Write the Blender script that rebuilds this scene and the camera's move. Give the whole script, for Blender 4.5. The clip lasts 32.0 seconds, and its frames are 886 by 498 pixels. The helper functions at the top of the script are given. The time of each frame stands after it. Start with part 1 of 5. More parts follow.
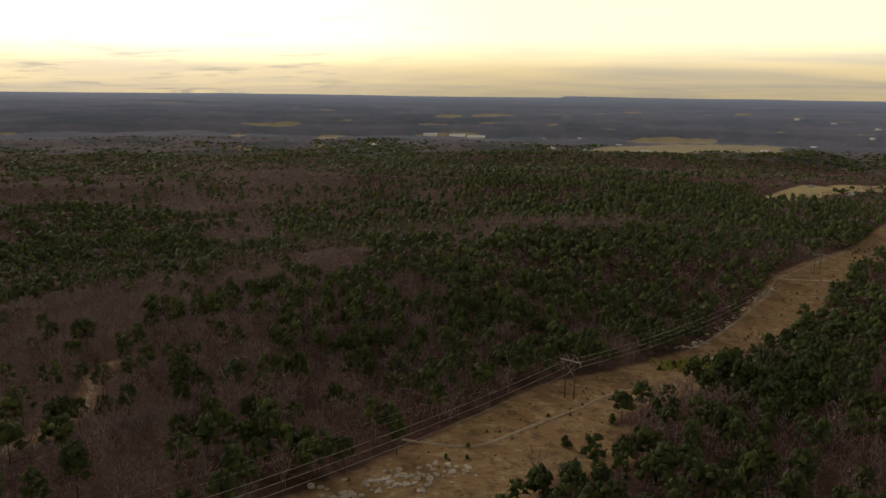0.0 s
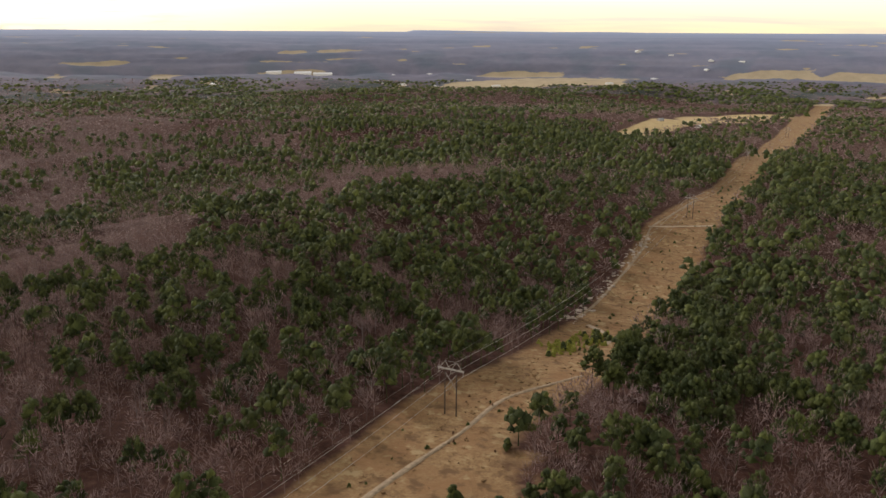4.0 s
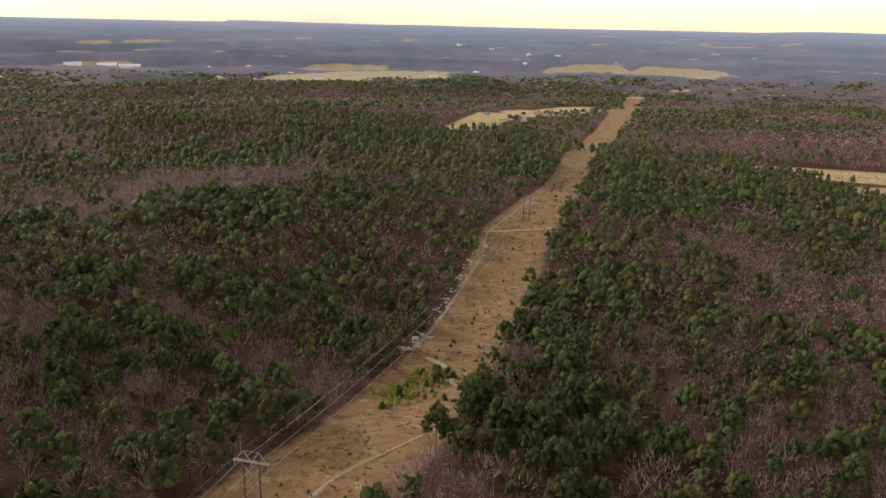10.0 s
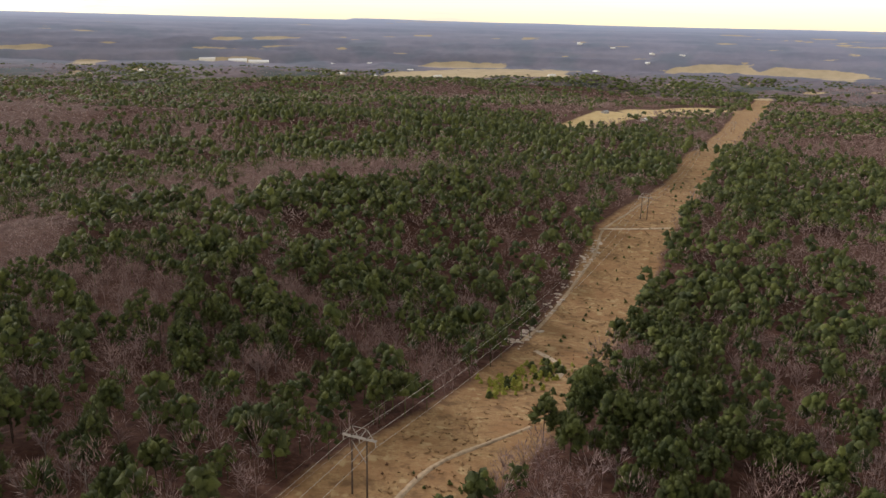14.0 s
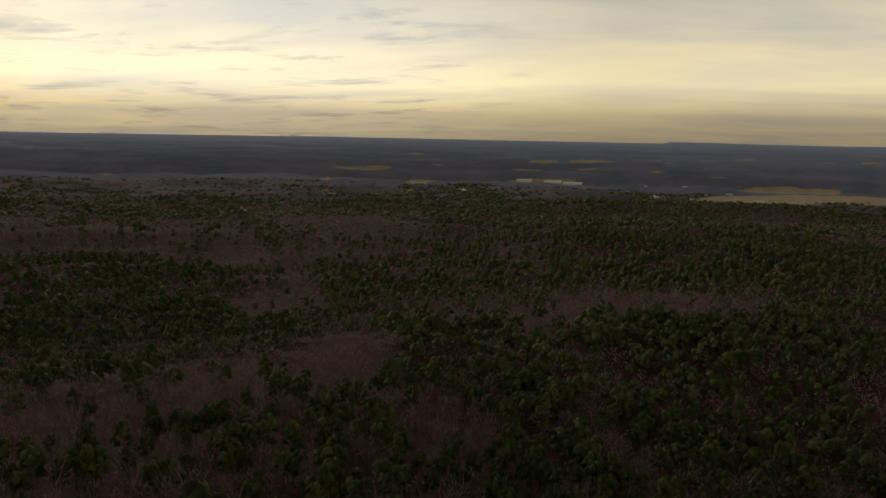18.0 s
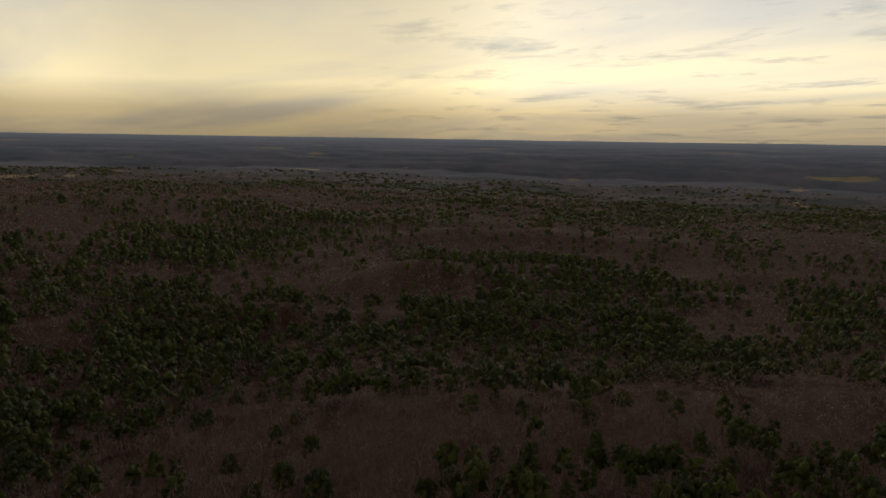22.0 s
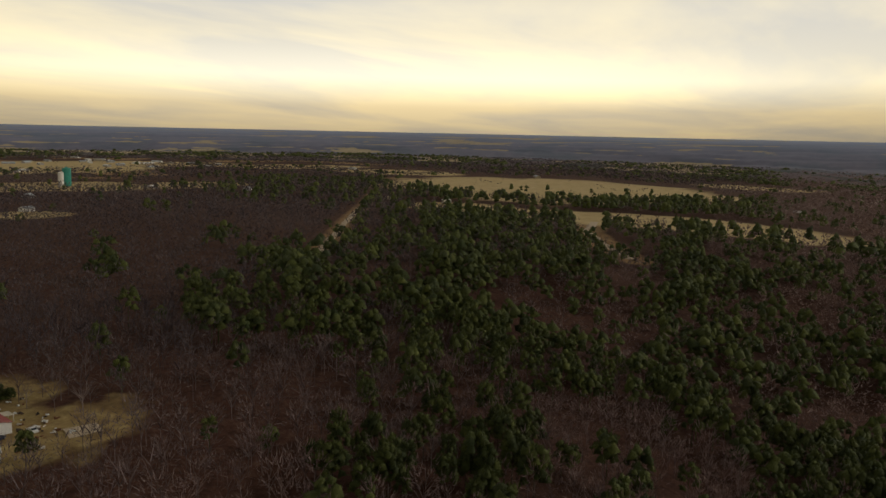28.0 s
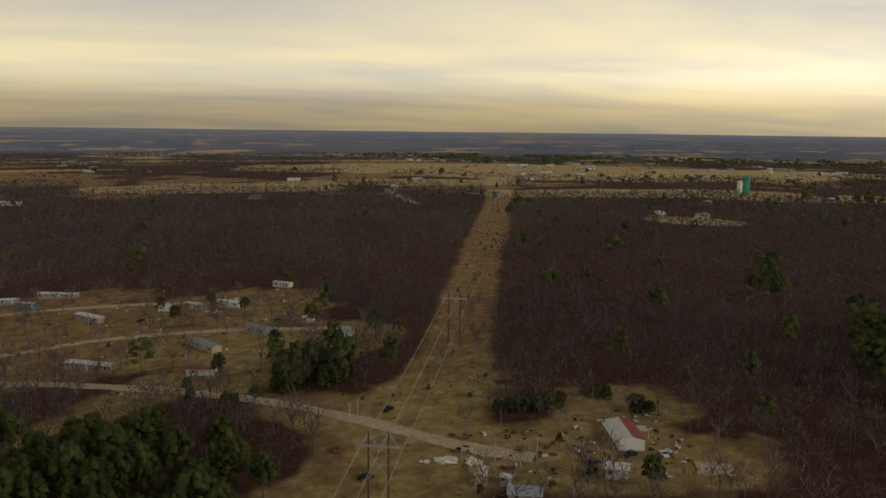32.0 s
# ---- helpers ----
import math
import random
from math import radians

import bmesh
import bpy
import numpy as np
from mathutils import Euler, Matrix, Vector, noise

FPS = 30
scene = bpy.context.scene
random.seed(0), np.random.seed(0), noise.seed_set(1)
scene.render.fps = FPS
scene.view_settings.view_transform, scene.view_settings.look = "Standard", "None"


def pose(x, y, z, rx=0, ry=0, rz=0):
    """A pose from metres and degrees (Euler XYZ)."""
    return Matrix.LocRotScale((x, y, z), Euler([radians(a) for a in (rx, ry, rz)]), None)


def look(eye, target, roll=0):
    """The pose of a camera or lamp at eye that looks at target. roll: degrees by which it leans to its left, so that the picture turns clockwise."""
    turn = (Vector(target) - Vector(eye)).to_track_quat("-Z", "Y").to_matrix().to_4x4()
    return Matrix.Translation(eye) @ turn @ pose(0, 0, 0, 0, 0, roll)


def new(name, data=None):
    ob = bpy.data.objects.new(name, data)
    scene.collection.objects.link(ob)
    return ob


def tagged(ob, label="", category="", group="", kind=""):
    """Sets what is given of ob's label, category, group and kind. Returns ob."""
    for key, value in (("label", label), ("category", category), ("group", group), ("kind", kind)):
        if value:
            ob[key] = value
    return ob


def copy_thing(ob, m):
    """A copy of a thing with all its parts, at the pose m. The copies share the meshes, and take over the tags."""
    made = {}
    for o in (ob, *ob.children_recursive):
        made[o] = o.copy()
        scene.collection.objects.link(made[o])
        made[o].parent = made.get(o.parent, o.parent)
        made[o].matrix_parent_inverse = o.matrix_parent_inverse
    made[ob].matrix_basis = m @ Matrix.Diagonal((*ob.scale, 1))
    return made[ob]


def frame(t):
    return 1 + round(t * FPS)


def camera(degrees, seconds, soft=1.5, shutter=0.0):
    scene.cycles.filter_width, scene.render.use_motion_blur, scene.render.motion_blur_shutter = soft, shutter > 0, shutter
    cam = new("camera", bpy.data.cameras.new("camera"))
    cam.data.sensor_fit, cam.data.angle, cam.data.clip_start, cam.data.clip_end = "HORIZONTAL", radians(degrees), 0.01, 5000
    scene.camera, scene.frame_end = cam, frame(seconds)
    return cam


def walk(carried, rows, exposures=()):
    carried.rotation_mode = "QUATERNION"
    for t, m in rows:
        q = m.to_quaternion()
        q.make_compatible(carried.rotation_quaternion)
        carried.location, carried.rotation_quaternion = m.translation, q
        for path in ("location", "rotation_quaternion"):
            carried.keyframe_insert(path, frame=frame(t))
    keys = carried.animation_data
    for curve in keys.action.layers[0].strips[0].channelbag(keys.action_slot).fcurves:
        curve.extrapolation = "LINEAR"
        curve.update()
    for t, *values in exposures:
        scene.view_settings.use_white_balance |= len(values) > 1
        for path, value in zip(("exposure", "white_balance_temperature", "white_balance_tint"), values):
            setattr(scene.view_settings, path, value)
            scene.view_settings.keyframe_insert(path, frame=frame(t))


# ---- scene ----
cam = camera(58.64, 32.0)
PATH = [
    (0, (5.00, -24.28, 150.65), (-9.65, 72.73, 131.30), 0.62),
    (0.5, (2.46, -13.88, 150.85), (-4.68, 83.88, 131.04), 0.58),
    (1, (0.21, -3.43, 151.02), (-1.68, 94.38, 130.29), 0.66),
    (1.5, (-1.38, 7.07, 151.10), (0.04, 104.62, 129.11), 0.80),
    (2, (-2.24, 17.69, 151.06), (1.48, 114.66, 126.92), 0.61),
    (2.5, (-2.38, 28.46, 150.93), (1.79, 124.95, 124.98), 0.28),
    (3, (-1.99, 39.41, 150.75), (2.54, 135.79, 124.47), -0.05),
    (3.5, (-1.41, 50.51, 150.55), (2.25, 146.84, 123.97), -0.09),
    (5.5, (0.19, 96.29, 149.28), (4.87, 192.40, 122.05), 1.53),
    (6, (2.62, 106.59, 149.25), (5.58, 202.79, 122.10), 1.45),
    (6.5, (5.65, 115.97, 149.28), (10.61, 212.17, 122.41), 0.99),
    (7, (8.65, 123.39, 149.26), (14.08, 219.62, 122.60), 0.46),
    (7.5, (11.21, 128.26, 149.09), (15.58, 224.61, 122.70), 0.27),
    (8, (12.90, 130.84, 148.75), (17.86, 227.14, 122.30), 0.38),
    (8.5, (13.59, 131.70, 148.23), (20.23, 227.81, 121.42), 0.62),
    (9, (13.62, 131.59, 147.56), (27.02, 226.91, 120.47), 0.92),
    (9.5, (13.20, 131.09, 146.79), (33.45, 225.14, 119.50), 1.14),
    (10, (12.65, 130.52, 145.97), (37.22, 223.49, 118.52), 1.22),
    (10.5, (12.10, 130.07, 145.12), (43.18, 221.06, 117.63), 1.24),
    (11, (11.66, 129.79, 144.27), (51.07, 217.50, 116.83), 1.15),
    (11.5, (11.33, 129.78, 143.47), (50.30, 217.71, 116.09), 1.08),
    (12, (11.34, 129.88, 142.74), (42.55, 220.85, 115.36), 1.16),
    (12.5, (11.62, 130.06, 142.08), (36.05, 223.07, 114.65), 1.25),
    (13, (11.94, 130.47, 141.54), (31.84, 224.51, 113.96), 1.34),
    (13.5, (12.08, 131.26, 141.14), (26.86, 226.19, 113.38), 1.42),
    (14, (11.78, 132.71, 140.94), (22.63, 228.14, 113.10), 1.34),
    (14.5, (11.09, 134.88, 140.93), (15.71, 230.84, 113.19), 1.25),
    (16.5, (1.16, 155.68, 142.53), (-8.96, 251.22, 114.78), 1.17),
    (17, (-1.12, 161.21, 142.71), (-16.33, 258.24, 123.92), 1.12),
    (17.5, (-3.37, 166.66, 142.80), (-23.05, 263.62, 128.27), 1.05),
    (18, (-5.65, 171.94, 142.82), (-32.40, 267.28, 128.87), 1.02),
    (18.5, (-8.02, 177.01, 142.76), (-41.91, 270.08, 128.98), 1.02),
    (19, (-10.47, 181.86, 142.65), (-51.36, 272.08, 128.91), 1.01),
    (19.5, (-13.00, 186.50, 142.50), (-60.38, 273.49, 128.76), 0.96),
    (20, (-15.71, 190.90, 142.35), (-69.21, 274.28, 128.70), 0.76),
    (20.5, (-18.68, 194.95, 142.20), (-77.31, 274.82, 128.69), 0.58),
    (21, (-22.04, 198.57, 142.07), (-85.63, 274.54, 128.49), 0.57),
    (21.5, (-25.85, 201.90, 141.96), (-94.71, 273.11, 128.24), 0.68),
    (22, (-30.10, 204.96, 141.89), (-103.90, 270.98, 127.95), 0.87),
    (22.5, (-34.72, 207.77, 141.84), (-113.52, 267.69, 127.70), 1.03),
    (23, (-39.59, 210.34, 141.78), (-123.09, 263.44, 127.37), 1.28),
    (23.5, (-44.58, 212.60, 141.70), (-132.30, 258.33, 127.13), 1.39),
    (24, (-49.66, 214.58, 141.62), (-141.03, 252.49, 127.03), 1.42),
    (24.5, (-54.84, 216.37, 141.57), (-149.35, 245.56, 126.90), 1.47),
    (26.5, (-75.20, 221.21, 142.02), (-173.47, 209.99, 127.31), 1.61),
    (27, (-79.87, 220.81, 142.03), (-176.65, 200.29, 127.40), 1.43),
    (27.5, (-84.47, 220.07, 142.02), (-178.13, 188.27, 127.37), 1.30),
    (28, (-88.94, 218.87, 142.00), (-177.98, 175.76, 127.39), 1.20),
    (28.5, (-93.18, 217.16, 141.97), (-176.49, 163.79, 127.42), 1.13),
    (29, (-97.15, 214.99, 141.90), (-174.64, 153.47, 127.36), 1.02),
    (29.5, (-100.90, 212.36, 141.78), (-172.16, 143.73, 127.26), 1.02),
    (30, (-104.35, 209.26, 141.58), (-168.67, 134.10, 126.99), 1.00),
    (30.5, (-107.51, 205.80, 141.33), (-163.22, 124.03, 126.80), 0.91),
    (31, (-110.30, 201.97, 141.05), (-156.20, 114.32, 126.54), 0.89),
    (31.5, (-112.72, 198.02, 140.74), (-148.73, 105.84, 126.33), 0.85),
    (32, (-114.96, 194.07, 140.43), (-144.68, 99.74, 125.68), 0.68),
]
EXPOSURES = [(0.0, -0.7, 6200, 14), (1.5, -0.35, 6200, 14), (2.5, 0.34, 5900, 20), (9.0, 0.56, 5850, 20), (14.5, 0.67, 5850, 20), (16.5, 0.42, 6200, 14), (18.0, -1.5, 6250, 14), (24.0, -1.5, 6250, 14), (27.0, -1.0, 6250, 14), (32.0, -1.1, 6250, 14)]
walk(cam, [(t, look(eye, target, roll)) for t, eye, target, roll in PATH], EXPOSURES)

# ---- light ----
world = bpy.data.worlds.new("world")
scene.world = world
world.use_nodes = True
SUN_YAW, SUN_UP = 43.0, 27.0     # degrees left of +y, degrees above the horizon


def build_sky():
    nt = world.node_tree
    nt.nodes.clear()
    N = nt.nodes.new
    L = nt.links.new
    out, bg = N("ShaderNodeOutputWorld"), N("ShaderNodeBackground")
    sky = N("ShaderNodeTexSky")
    sky.sky_type, sky.sun_disc = "NISHITA", False
    sky.sun_elevation, sky.sun_rotation = radians(SUN_UP), radians(-SUN_YAW)
    sky.air_density, sky.dust_density = 1.4, 3.0
    co = N("ShaderNodeTexCoord")
    sep = N("ShaderNodeSeparateXYZ")
    L(co.outputs["Generated"], sep.inputs[0])
    # clouds lie on a flat layer: the way divided by its height
    hgt = N("ShaderNodeMath"); hgt.operation = "ADD"; hgt.inputs[1].default_value = 0.09
    top = N("ShaderNodeMath"); top.operation = "MAXIMUM"; top.inputs[1].default_value = 0.0
    L(sep.outputs["Z"], top.inputs[0]); L(top.outputs[0], hgt.inputs[0])
    lay = N("ShaderNodeVectorMath"); lay.operation = "DIVIDE"
    com = N("ShaderNodeCombineXYZ")
    for k in range(3):
        L(hgt.outputs[0], com.inputs[k])
    L(co.outputs["Generated"], lay.inputs[0]); L(com.outputs[0], lay.inputs[1])
    mp = N("ShaderNodeMapping")
    mp.inputs["Rotation"].default_value = (0, 0, radians(22))
    mp.inputs["Scale"].default_value = (0.30, 0.55, 0.0)
    L(lay.outputs[0], mp.inputs["Vector"])
    big = N("ShaderNodeTexNoise")
    big.inputs["Scale"].default_value, big.inputs["Detail"].default_value = 0.9, 6.0
    big.inputs["Roughness"].default_value, big.inputs["Distortion"].default_value = 0.55, 0.4
    L(mp.outputs[0], big.inputs["Vector"])
    ramp = N("ShaderNodeValToRGB")
    e = ramp.color_ramp.elements
    e[0].position, e[0].color = 0.36, (0.72, 0.72, 0.68, 1)
    e[1].position, e[1].color = 0.60, (1.06, 0.97, 0.70, 1)
    L(big.outputs["Fac"], ramp.inputs[0])
    # small ragged wisps under the layer
    mw = N("ShaderNodeMapping")
    mw.inputs["Rotation"].default_value = (0, 0, radians(-35))
    mw.inputs["Scale"].default_value = (1.0, 1.5, 0.0)
    L(lay.outputs[0], mw.inputs["Vector"])
    wisp = N("ShaderNodeTexNoise")
    wisp.inputs["Scale"].default_value, wisp.inputs["Detail"].default_value = 1.25, 8.0
    wisp.inputs["Roughness"].default_value, wisp.inputs["Distortion"].default_value = 0.62, 0.3
    L(mw.outputs[0], wisp.inputs["Vector"])
    wr = N("ShaderNodeMapRange")
    wr.inputs["From Min"].default_value, wr.inputs["From Max"].default_value = 0.53, 0.66
    wr.inputs["To Min"].default_value, wr.inputs["To Max"].default_value = 0.0, 0.72
    L(wisp.outputs["Fac"], wr.inputs["Value"])
    layer = N("ShaderNodeMix"); layer.data_type = "RGBA"
    layer.inputs["B"].default_value = (0.42, 0.46, 0.49, 1)
    L(ramp.outputs[0], layer.inputs["A"])
    # brighter cloud towards the veiled sun
    way = N("ShaderNodeVectorMath"); way.operation = "DOT_PRODUCT"
    a, b = radians(SUN_YAW), radians(5.0)
    way.inputs[1].default_value = (-math.sin(a) * math.cos(b), math.cos(a) * math.cos(b), math.sin(b))
    L(co.outputs["Generated"], way.inputs[0])
    near = N("ShaderNodeMapRange")
    near.inputs["From Min"].default_value, near.inputs["From Max"].default_value = 0.76, 1.0
    near.inputs["To Min"].default_value, near.inputs["To Max"].default_value = 0.0, 1.0
    near.interpolation_type = "SMOOTHSTEP"
    L(way.outputs["Value"], near.inputs["Value"])
    only = N("ShaderNodeVectorMath"); only.operation = "DOT_PRODUCT"
    only.inputs[1].default_value = (-0.52, 0.84, 0.13)     # where the layer breaks up
    L(co.outputs["Generated"], only.inputs[0])
    torn = N("ShaderNodeMapRange")
    torn.inputs["From Min"].default_value, torn.inputs["From Max"].default_value = 0.90, 0.98
    L(only.outputs["Value"], torn.inputs["Value"])
    wf = N("ShaderNodeMath"); wf.operation = "MULTIPLY"
    L(wr.outputs[0], wf.inputs[0]); L(torn.outputs[0], wf.inputs[1])
    L(wf.outputs[0], layer.inputs["Factor"])
    gl = N("ShaderNodeMapRange")
    gl.inputs["To Min"].default_value, gl.inputs["To Max"].default_value = 2.6, 3.9
    # a thin, bright part of the layer low in the south-west
    slit = N("ShaderNodeVectorMath"); slit.operation = "DOT_PRODUCT"
    a, b = radians(122.0), radians(3.5)
    slit.inputs[1].default_value = (-math.sin(a) * math.cos(b), math.cos(a) * math.cos(b), math.sin(b))
    L(co.outputs["Generated"], slit.inputs[0])
    low = N("ShaderNodeMapRange")
    low.inputs["From Min"].default_value, low.inputs["From Max"].default_value = 0.80, 1.0
    low.inputs["To Min"].default_value, low.inputs["To Max"].default_value = 0.0, 0.62
    low.interpolation_type = "SMOOTHSTEP"
    L(slit.outputs["Value"], low.inputs["Value"])
    flat = N("ShaderNodeMapRange")
    flat.inputs["From Min"].default_value, flat.inputs["From Max"].default_value = 0.055, 0.125
    flat.inputs["To Min"].default_value, flat.inputs["To Max"].default_value = 1.0, 0.12
    flat.interpolation_type = "SMOOTHSTEP"
    L(sep.outputs["Z"], flat.inputs["Value"])
    thin = N("ShaderNodeMath"); thin.operation = "MULTIPLY"
    L(low.outputs[0], thin.inputs[0]); L(flat.outputs[0], thin.inputs[1])
    both = N("ShaderNodeMath"); both.operation = "ADD"
    L(near.outputs[0], both.inputs[0]); L(thin.outputs[0], both.inputs[1])
    L(both.outputs[0], gl.inputs["Value"])
    # bright low bands; the unseen sky overhead is dimmed to darken the ground
    deck = N("ShaderNodeValToRGB")
    d = deck.color_ramp.elements
    for _ in range(4):
        d.new(0.5)
    for el, (p, c) in zip(d, ((0.0, (0.38, 0.325, 0.235)), (0.03, (0.54, 0.465, 0.335)), (0.065, (1.0, 0.92, 0.72)), (0.15, (0.80, 0.77, 0.70)), (0.36, (0.155, 0.155, 0.157)), (1.0, (0.11, 0.111, 0.114)))):
        el.position, el.color = p, (*c, 1)
    L(sep.outputs["Z"], deck.inputs[0])
    over = N("ShaderNodeMix"); over.data_type, over.blend_type = "RGBA", "MULTIPLY"
    over.inputs["Factor"].default_value = 1.0
    L(deck.outputs["Color"], over.inputs["A"]); L(layer.outputs["Result"], over.inputs["B"])
    # a thicker grey bank to the left of the glow
    bank = N("ShaderNodeVectorMath"); bank.operation = "DOT_PRODUCT"
    a, b = radians(59.0), radians(8.0)
    bank.inputs[1].default_value = (-math.sin(a) * math.cos(b), math.cos(a) * math.cos(b), math.sin(b))
    L(co.outputs["Generated"], bank.inputs[0])
    dim = N("ShaderNodeMapRange")
    dim.inputs["From Min"].default_value, dim.inputs["From Max"].default_value = 0.955, 0.998
    dim.inputs["To Min"].default_value, dim.inputs["To Max"].default_value = 1.0, 0.68
    dim.interpolation_type = "SMOOTHSTEP"
    L(bank.outputs["Value"], dim.inputs["Value"])
    side = N("ShaderNodeVectorMath"); side.operation = "DOT_PRODUCT"
    a = radians(SUN_YAW)
    side.inputs[1].default_value = (-math.sin(a), math.cos(a), 0.0)
    L(co.outputs["Generated"], side.inputs[0])
    away = N("ShaderNodeMapRange")
    away.inputs["From Min"].default_value, away.inputs["From Max"].default_value = -1.0, 0.15
    away.inputs["To Min"].default_value, away.inputs["To Max"].default_value = 0.74, 1.0
    L(side.outputs["Value"], away.inputs["Value"])
    shade = N("ShaderNodeMath"); shade.operation = "MULTIPLY"
    L(dim.outputs[0], shade.inputs[0]); L(away.outputs[0], shade.inputs[1])
    veil = N("ShaderNodeMath"); veil.operation = "MULTIPLY"
    L(gl.outputs[0], veil.inputs[0]); L(shade.outputs[0], veil.inputs[1])
    mul = N("ShaderNodeVectorMath"); mul.operation = "SCALE"
    L(over.outputs["Result"], mul.inputs[0]); L(veil.outputs[0], mul.inputs["Scale"])
    sk = N("ShaderNodeVectorMath"); sk.operation = "SCALE"
    sk.inputs["Scale"].default_value = 0.06
    L(sky.outputs[0], sk.inputs[0])
    mix = N("ShaderNodeMix"); mix.data_type = "RGBA"
    mix.inputs["Factor"].default_value = 0.9
    L(sk.outputs[0], mix.inputs["A"]); L(mul.outputs[0], mix.inputs["B"])
    L(mix.outputs["Result"], bg.inputs["Color"])
    bg.inputs["Strength"].default_value = 1.0
    L(bg.outputs[0], out.inputs[0])


build_sky()
sun = new("sun", bpy.data.lights.new("sun", "SUN"))
sun.data.energy, sun.data.angle, sun.data.color = 1.35, radians(18), (1.0, 0.93, 0.80)
_a, _b = radians(SUN_YAW), radians(SUN_UP)
sun.matrix_world = look((-math.sin(_a) * math.cos(_b) * 900, math.cos(_a) * math.cos(_b) * 900, math.sin(_b) * 900 + 50), (0, 0, 50))

# ---- the lie of the land ----
# hills and hollows: x, y, height, reach
HILLS_BROAD = [
    (0, 0, 58.5, 2600),
    (1500, 2500, -79.7, 1800),
    (-2000, -1500, 11.6, 1800),
    (-2200, 1800, -52.7, 1500),
    (2200, -800, -29.9, 1500),
    (0, 3600, -61.1, 1500),
    (-700, -100, 17.8, 500),
    (-200, -200, 15.5, 350),
    (600, 600, -27.8, 450),
    (-600, 700, 5.2, 450),
    (100, 1300, 37.0, 600),
    (-200, 400, 14.0, 200),
    (150, 450, 13.1, 170),
    (-420, 250, -37.4, 170),
    (-100, 150, -15.9, 220),
    (100, 520, -26.1, 110),
    (250, 700, 12.5, 170),
    (-380, 560, -13.1, 170),
    (-450, 0, 13.4, 220),
    (350, 450, -8.7, 200),
    (-200, 50, 12.2, 140),
    (1200, 1200, -9.6, 600),
    (-500, 1100, -51.9, 350),
    (-1500, 2500, -15.6, 700),
    (250, 2500, 2.7, 420),
]
HILLS_NORTH = [
    (-120, 340, -5.5, 120),
    (-120, 760, 3.7, 120),
    (0, 460, -3.0, 120),
    (0, 640, 3.7, 120),
    (0, 760, 3.0, 120),
    (0, 1240, 9.0, 240),
    (0, 3640, 3.5, 480),
    (180, 640, -8.3, 120),
    (300, 160, -5.0, 120),
    (300, 1240, -12.4, 240),
    (300, 1540, -7.5, 240),
    (600, 940, -3.5, 240),
    (600, 1840, 6.5, 480),
    (900, 340, 3.1, 240),
    (900, 940, -6.5, 240),
    (1200, 2440, -3.1, 480),
    (1200, 3040, 3.5, 480),
    (1200, 3640, 5.8, 480),
    (1800, 1840, -5.4, 480),
    (1800, 2440, -2.9, 480),
]
HILLS_WEST = [
    (-2400, 3040, -17.2, 480),
    (-1800, 40, 5.0, 480),
    (-1800, 640, 10.7, 480),
    (-1800, 1240, 7.0, 480),
    (-1800, 2440, -6.7, 480),
    (-1200, 40, 4.2, 240),
    (-1200, 340, 3.8, 240),
    (-1200, 1840, 3.3, 480),
    (-1200, 2440, 4.5, 480),
    (-1200, 3040, -5.3, 480),
    (-1200, 3640, -8.2, 480),
    (-900, 160, 7.2, 120),
    (-900, 340, -5.0, 120),
    (-900, 640, -6.3, 240),
    (-600, 160, 4.9, 120),
    (-600, 340, -9.6, 120),
    (-600, 460, -3.7, 120),
    (-600, 940, -3.8, 240),
    (-420, -140, -8.6, 120),
    (-420, 40, 5.3, 120),
    (-420, 640, -4.5, 120),
    (-300, -140, -3.0, 120),
    (-300, 460, 10.8, 120),
    (-300, 640, -5.8, 120),
]
# wooded knolls before the valley floor
KNOLLS = [(700, 2900, 26, 170), (420, 2820, 24, 150), (130, 2700, 26, 170), (-200, 2650, 22, 200), (-700, 2350, 16, 220), (900, 2960, 18, 100)]
HILLS = HILLS_BROAD + HILLS_NORTH + HILLS_WEST + KNOLLS
# long wooded ridges of the west and north: crest line, height, half width
RIDGES_WEST = [
    ([(-591, 284), (-626, 410), (-595, 518)], 11, 42),
    ([(-595, 518), (-559, 607), (-485, 665), (-420, 793)], 11, 42),
    ([(-665, 672), (-734, 964), (-588, 1159)], 13, 50),
    ([(-929, 481), (-1087, 790)], 11, 50),
    ([(-1024, 903), (-936, 1317)], 12, 60),
    ([(-1235, 492), (-1769, 1165)], 12, 80),
]
RIDGES_NORTH = [
    ([(-254, 556), (-213, 598), (-167, 614)], 6, 40),
    ([(-684, 751), (-680, 976), (-516, 1056)], 12, 50),
    ([(-991, 1117), (-808, 1383)], 13, 70),
    ([(-566, 1244), (-349, 1429)], 12, 60),
    ([(-417, 1674), (1, 1658)], 13, 70),
    ([(-1390, 1502), (-1338, 2723)], 16, 110),
    ([(-914, 3072), (-152, 2566)], 16, 110),
    ([(-2331, 2543), (-1833, 3146)], 24, 140),
    ([(-267, 665), (-177, 640)], 6, 40),
    ([(-68, 843), (74, 800)], 7, 40),
    ([(-432, 1156), (-192, 1107)], 11, 55),
    ([(-216, 1361), (161, 1221)], 11, 60),
    ([(-622, 1758), (-87, 1388)], 14, 90),
    ([(-409, -30), (-498, 12), (-586, 90)], 7, 45),
]
HX, HY = -40.0, 160.0      # middle of the land


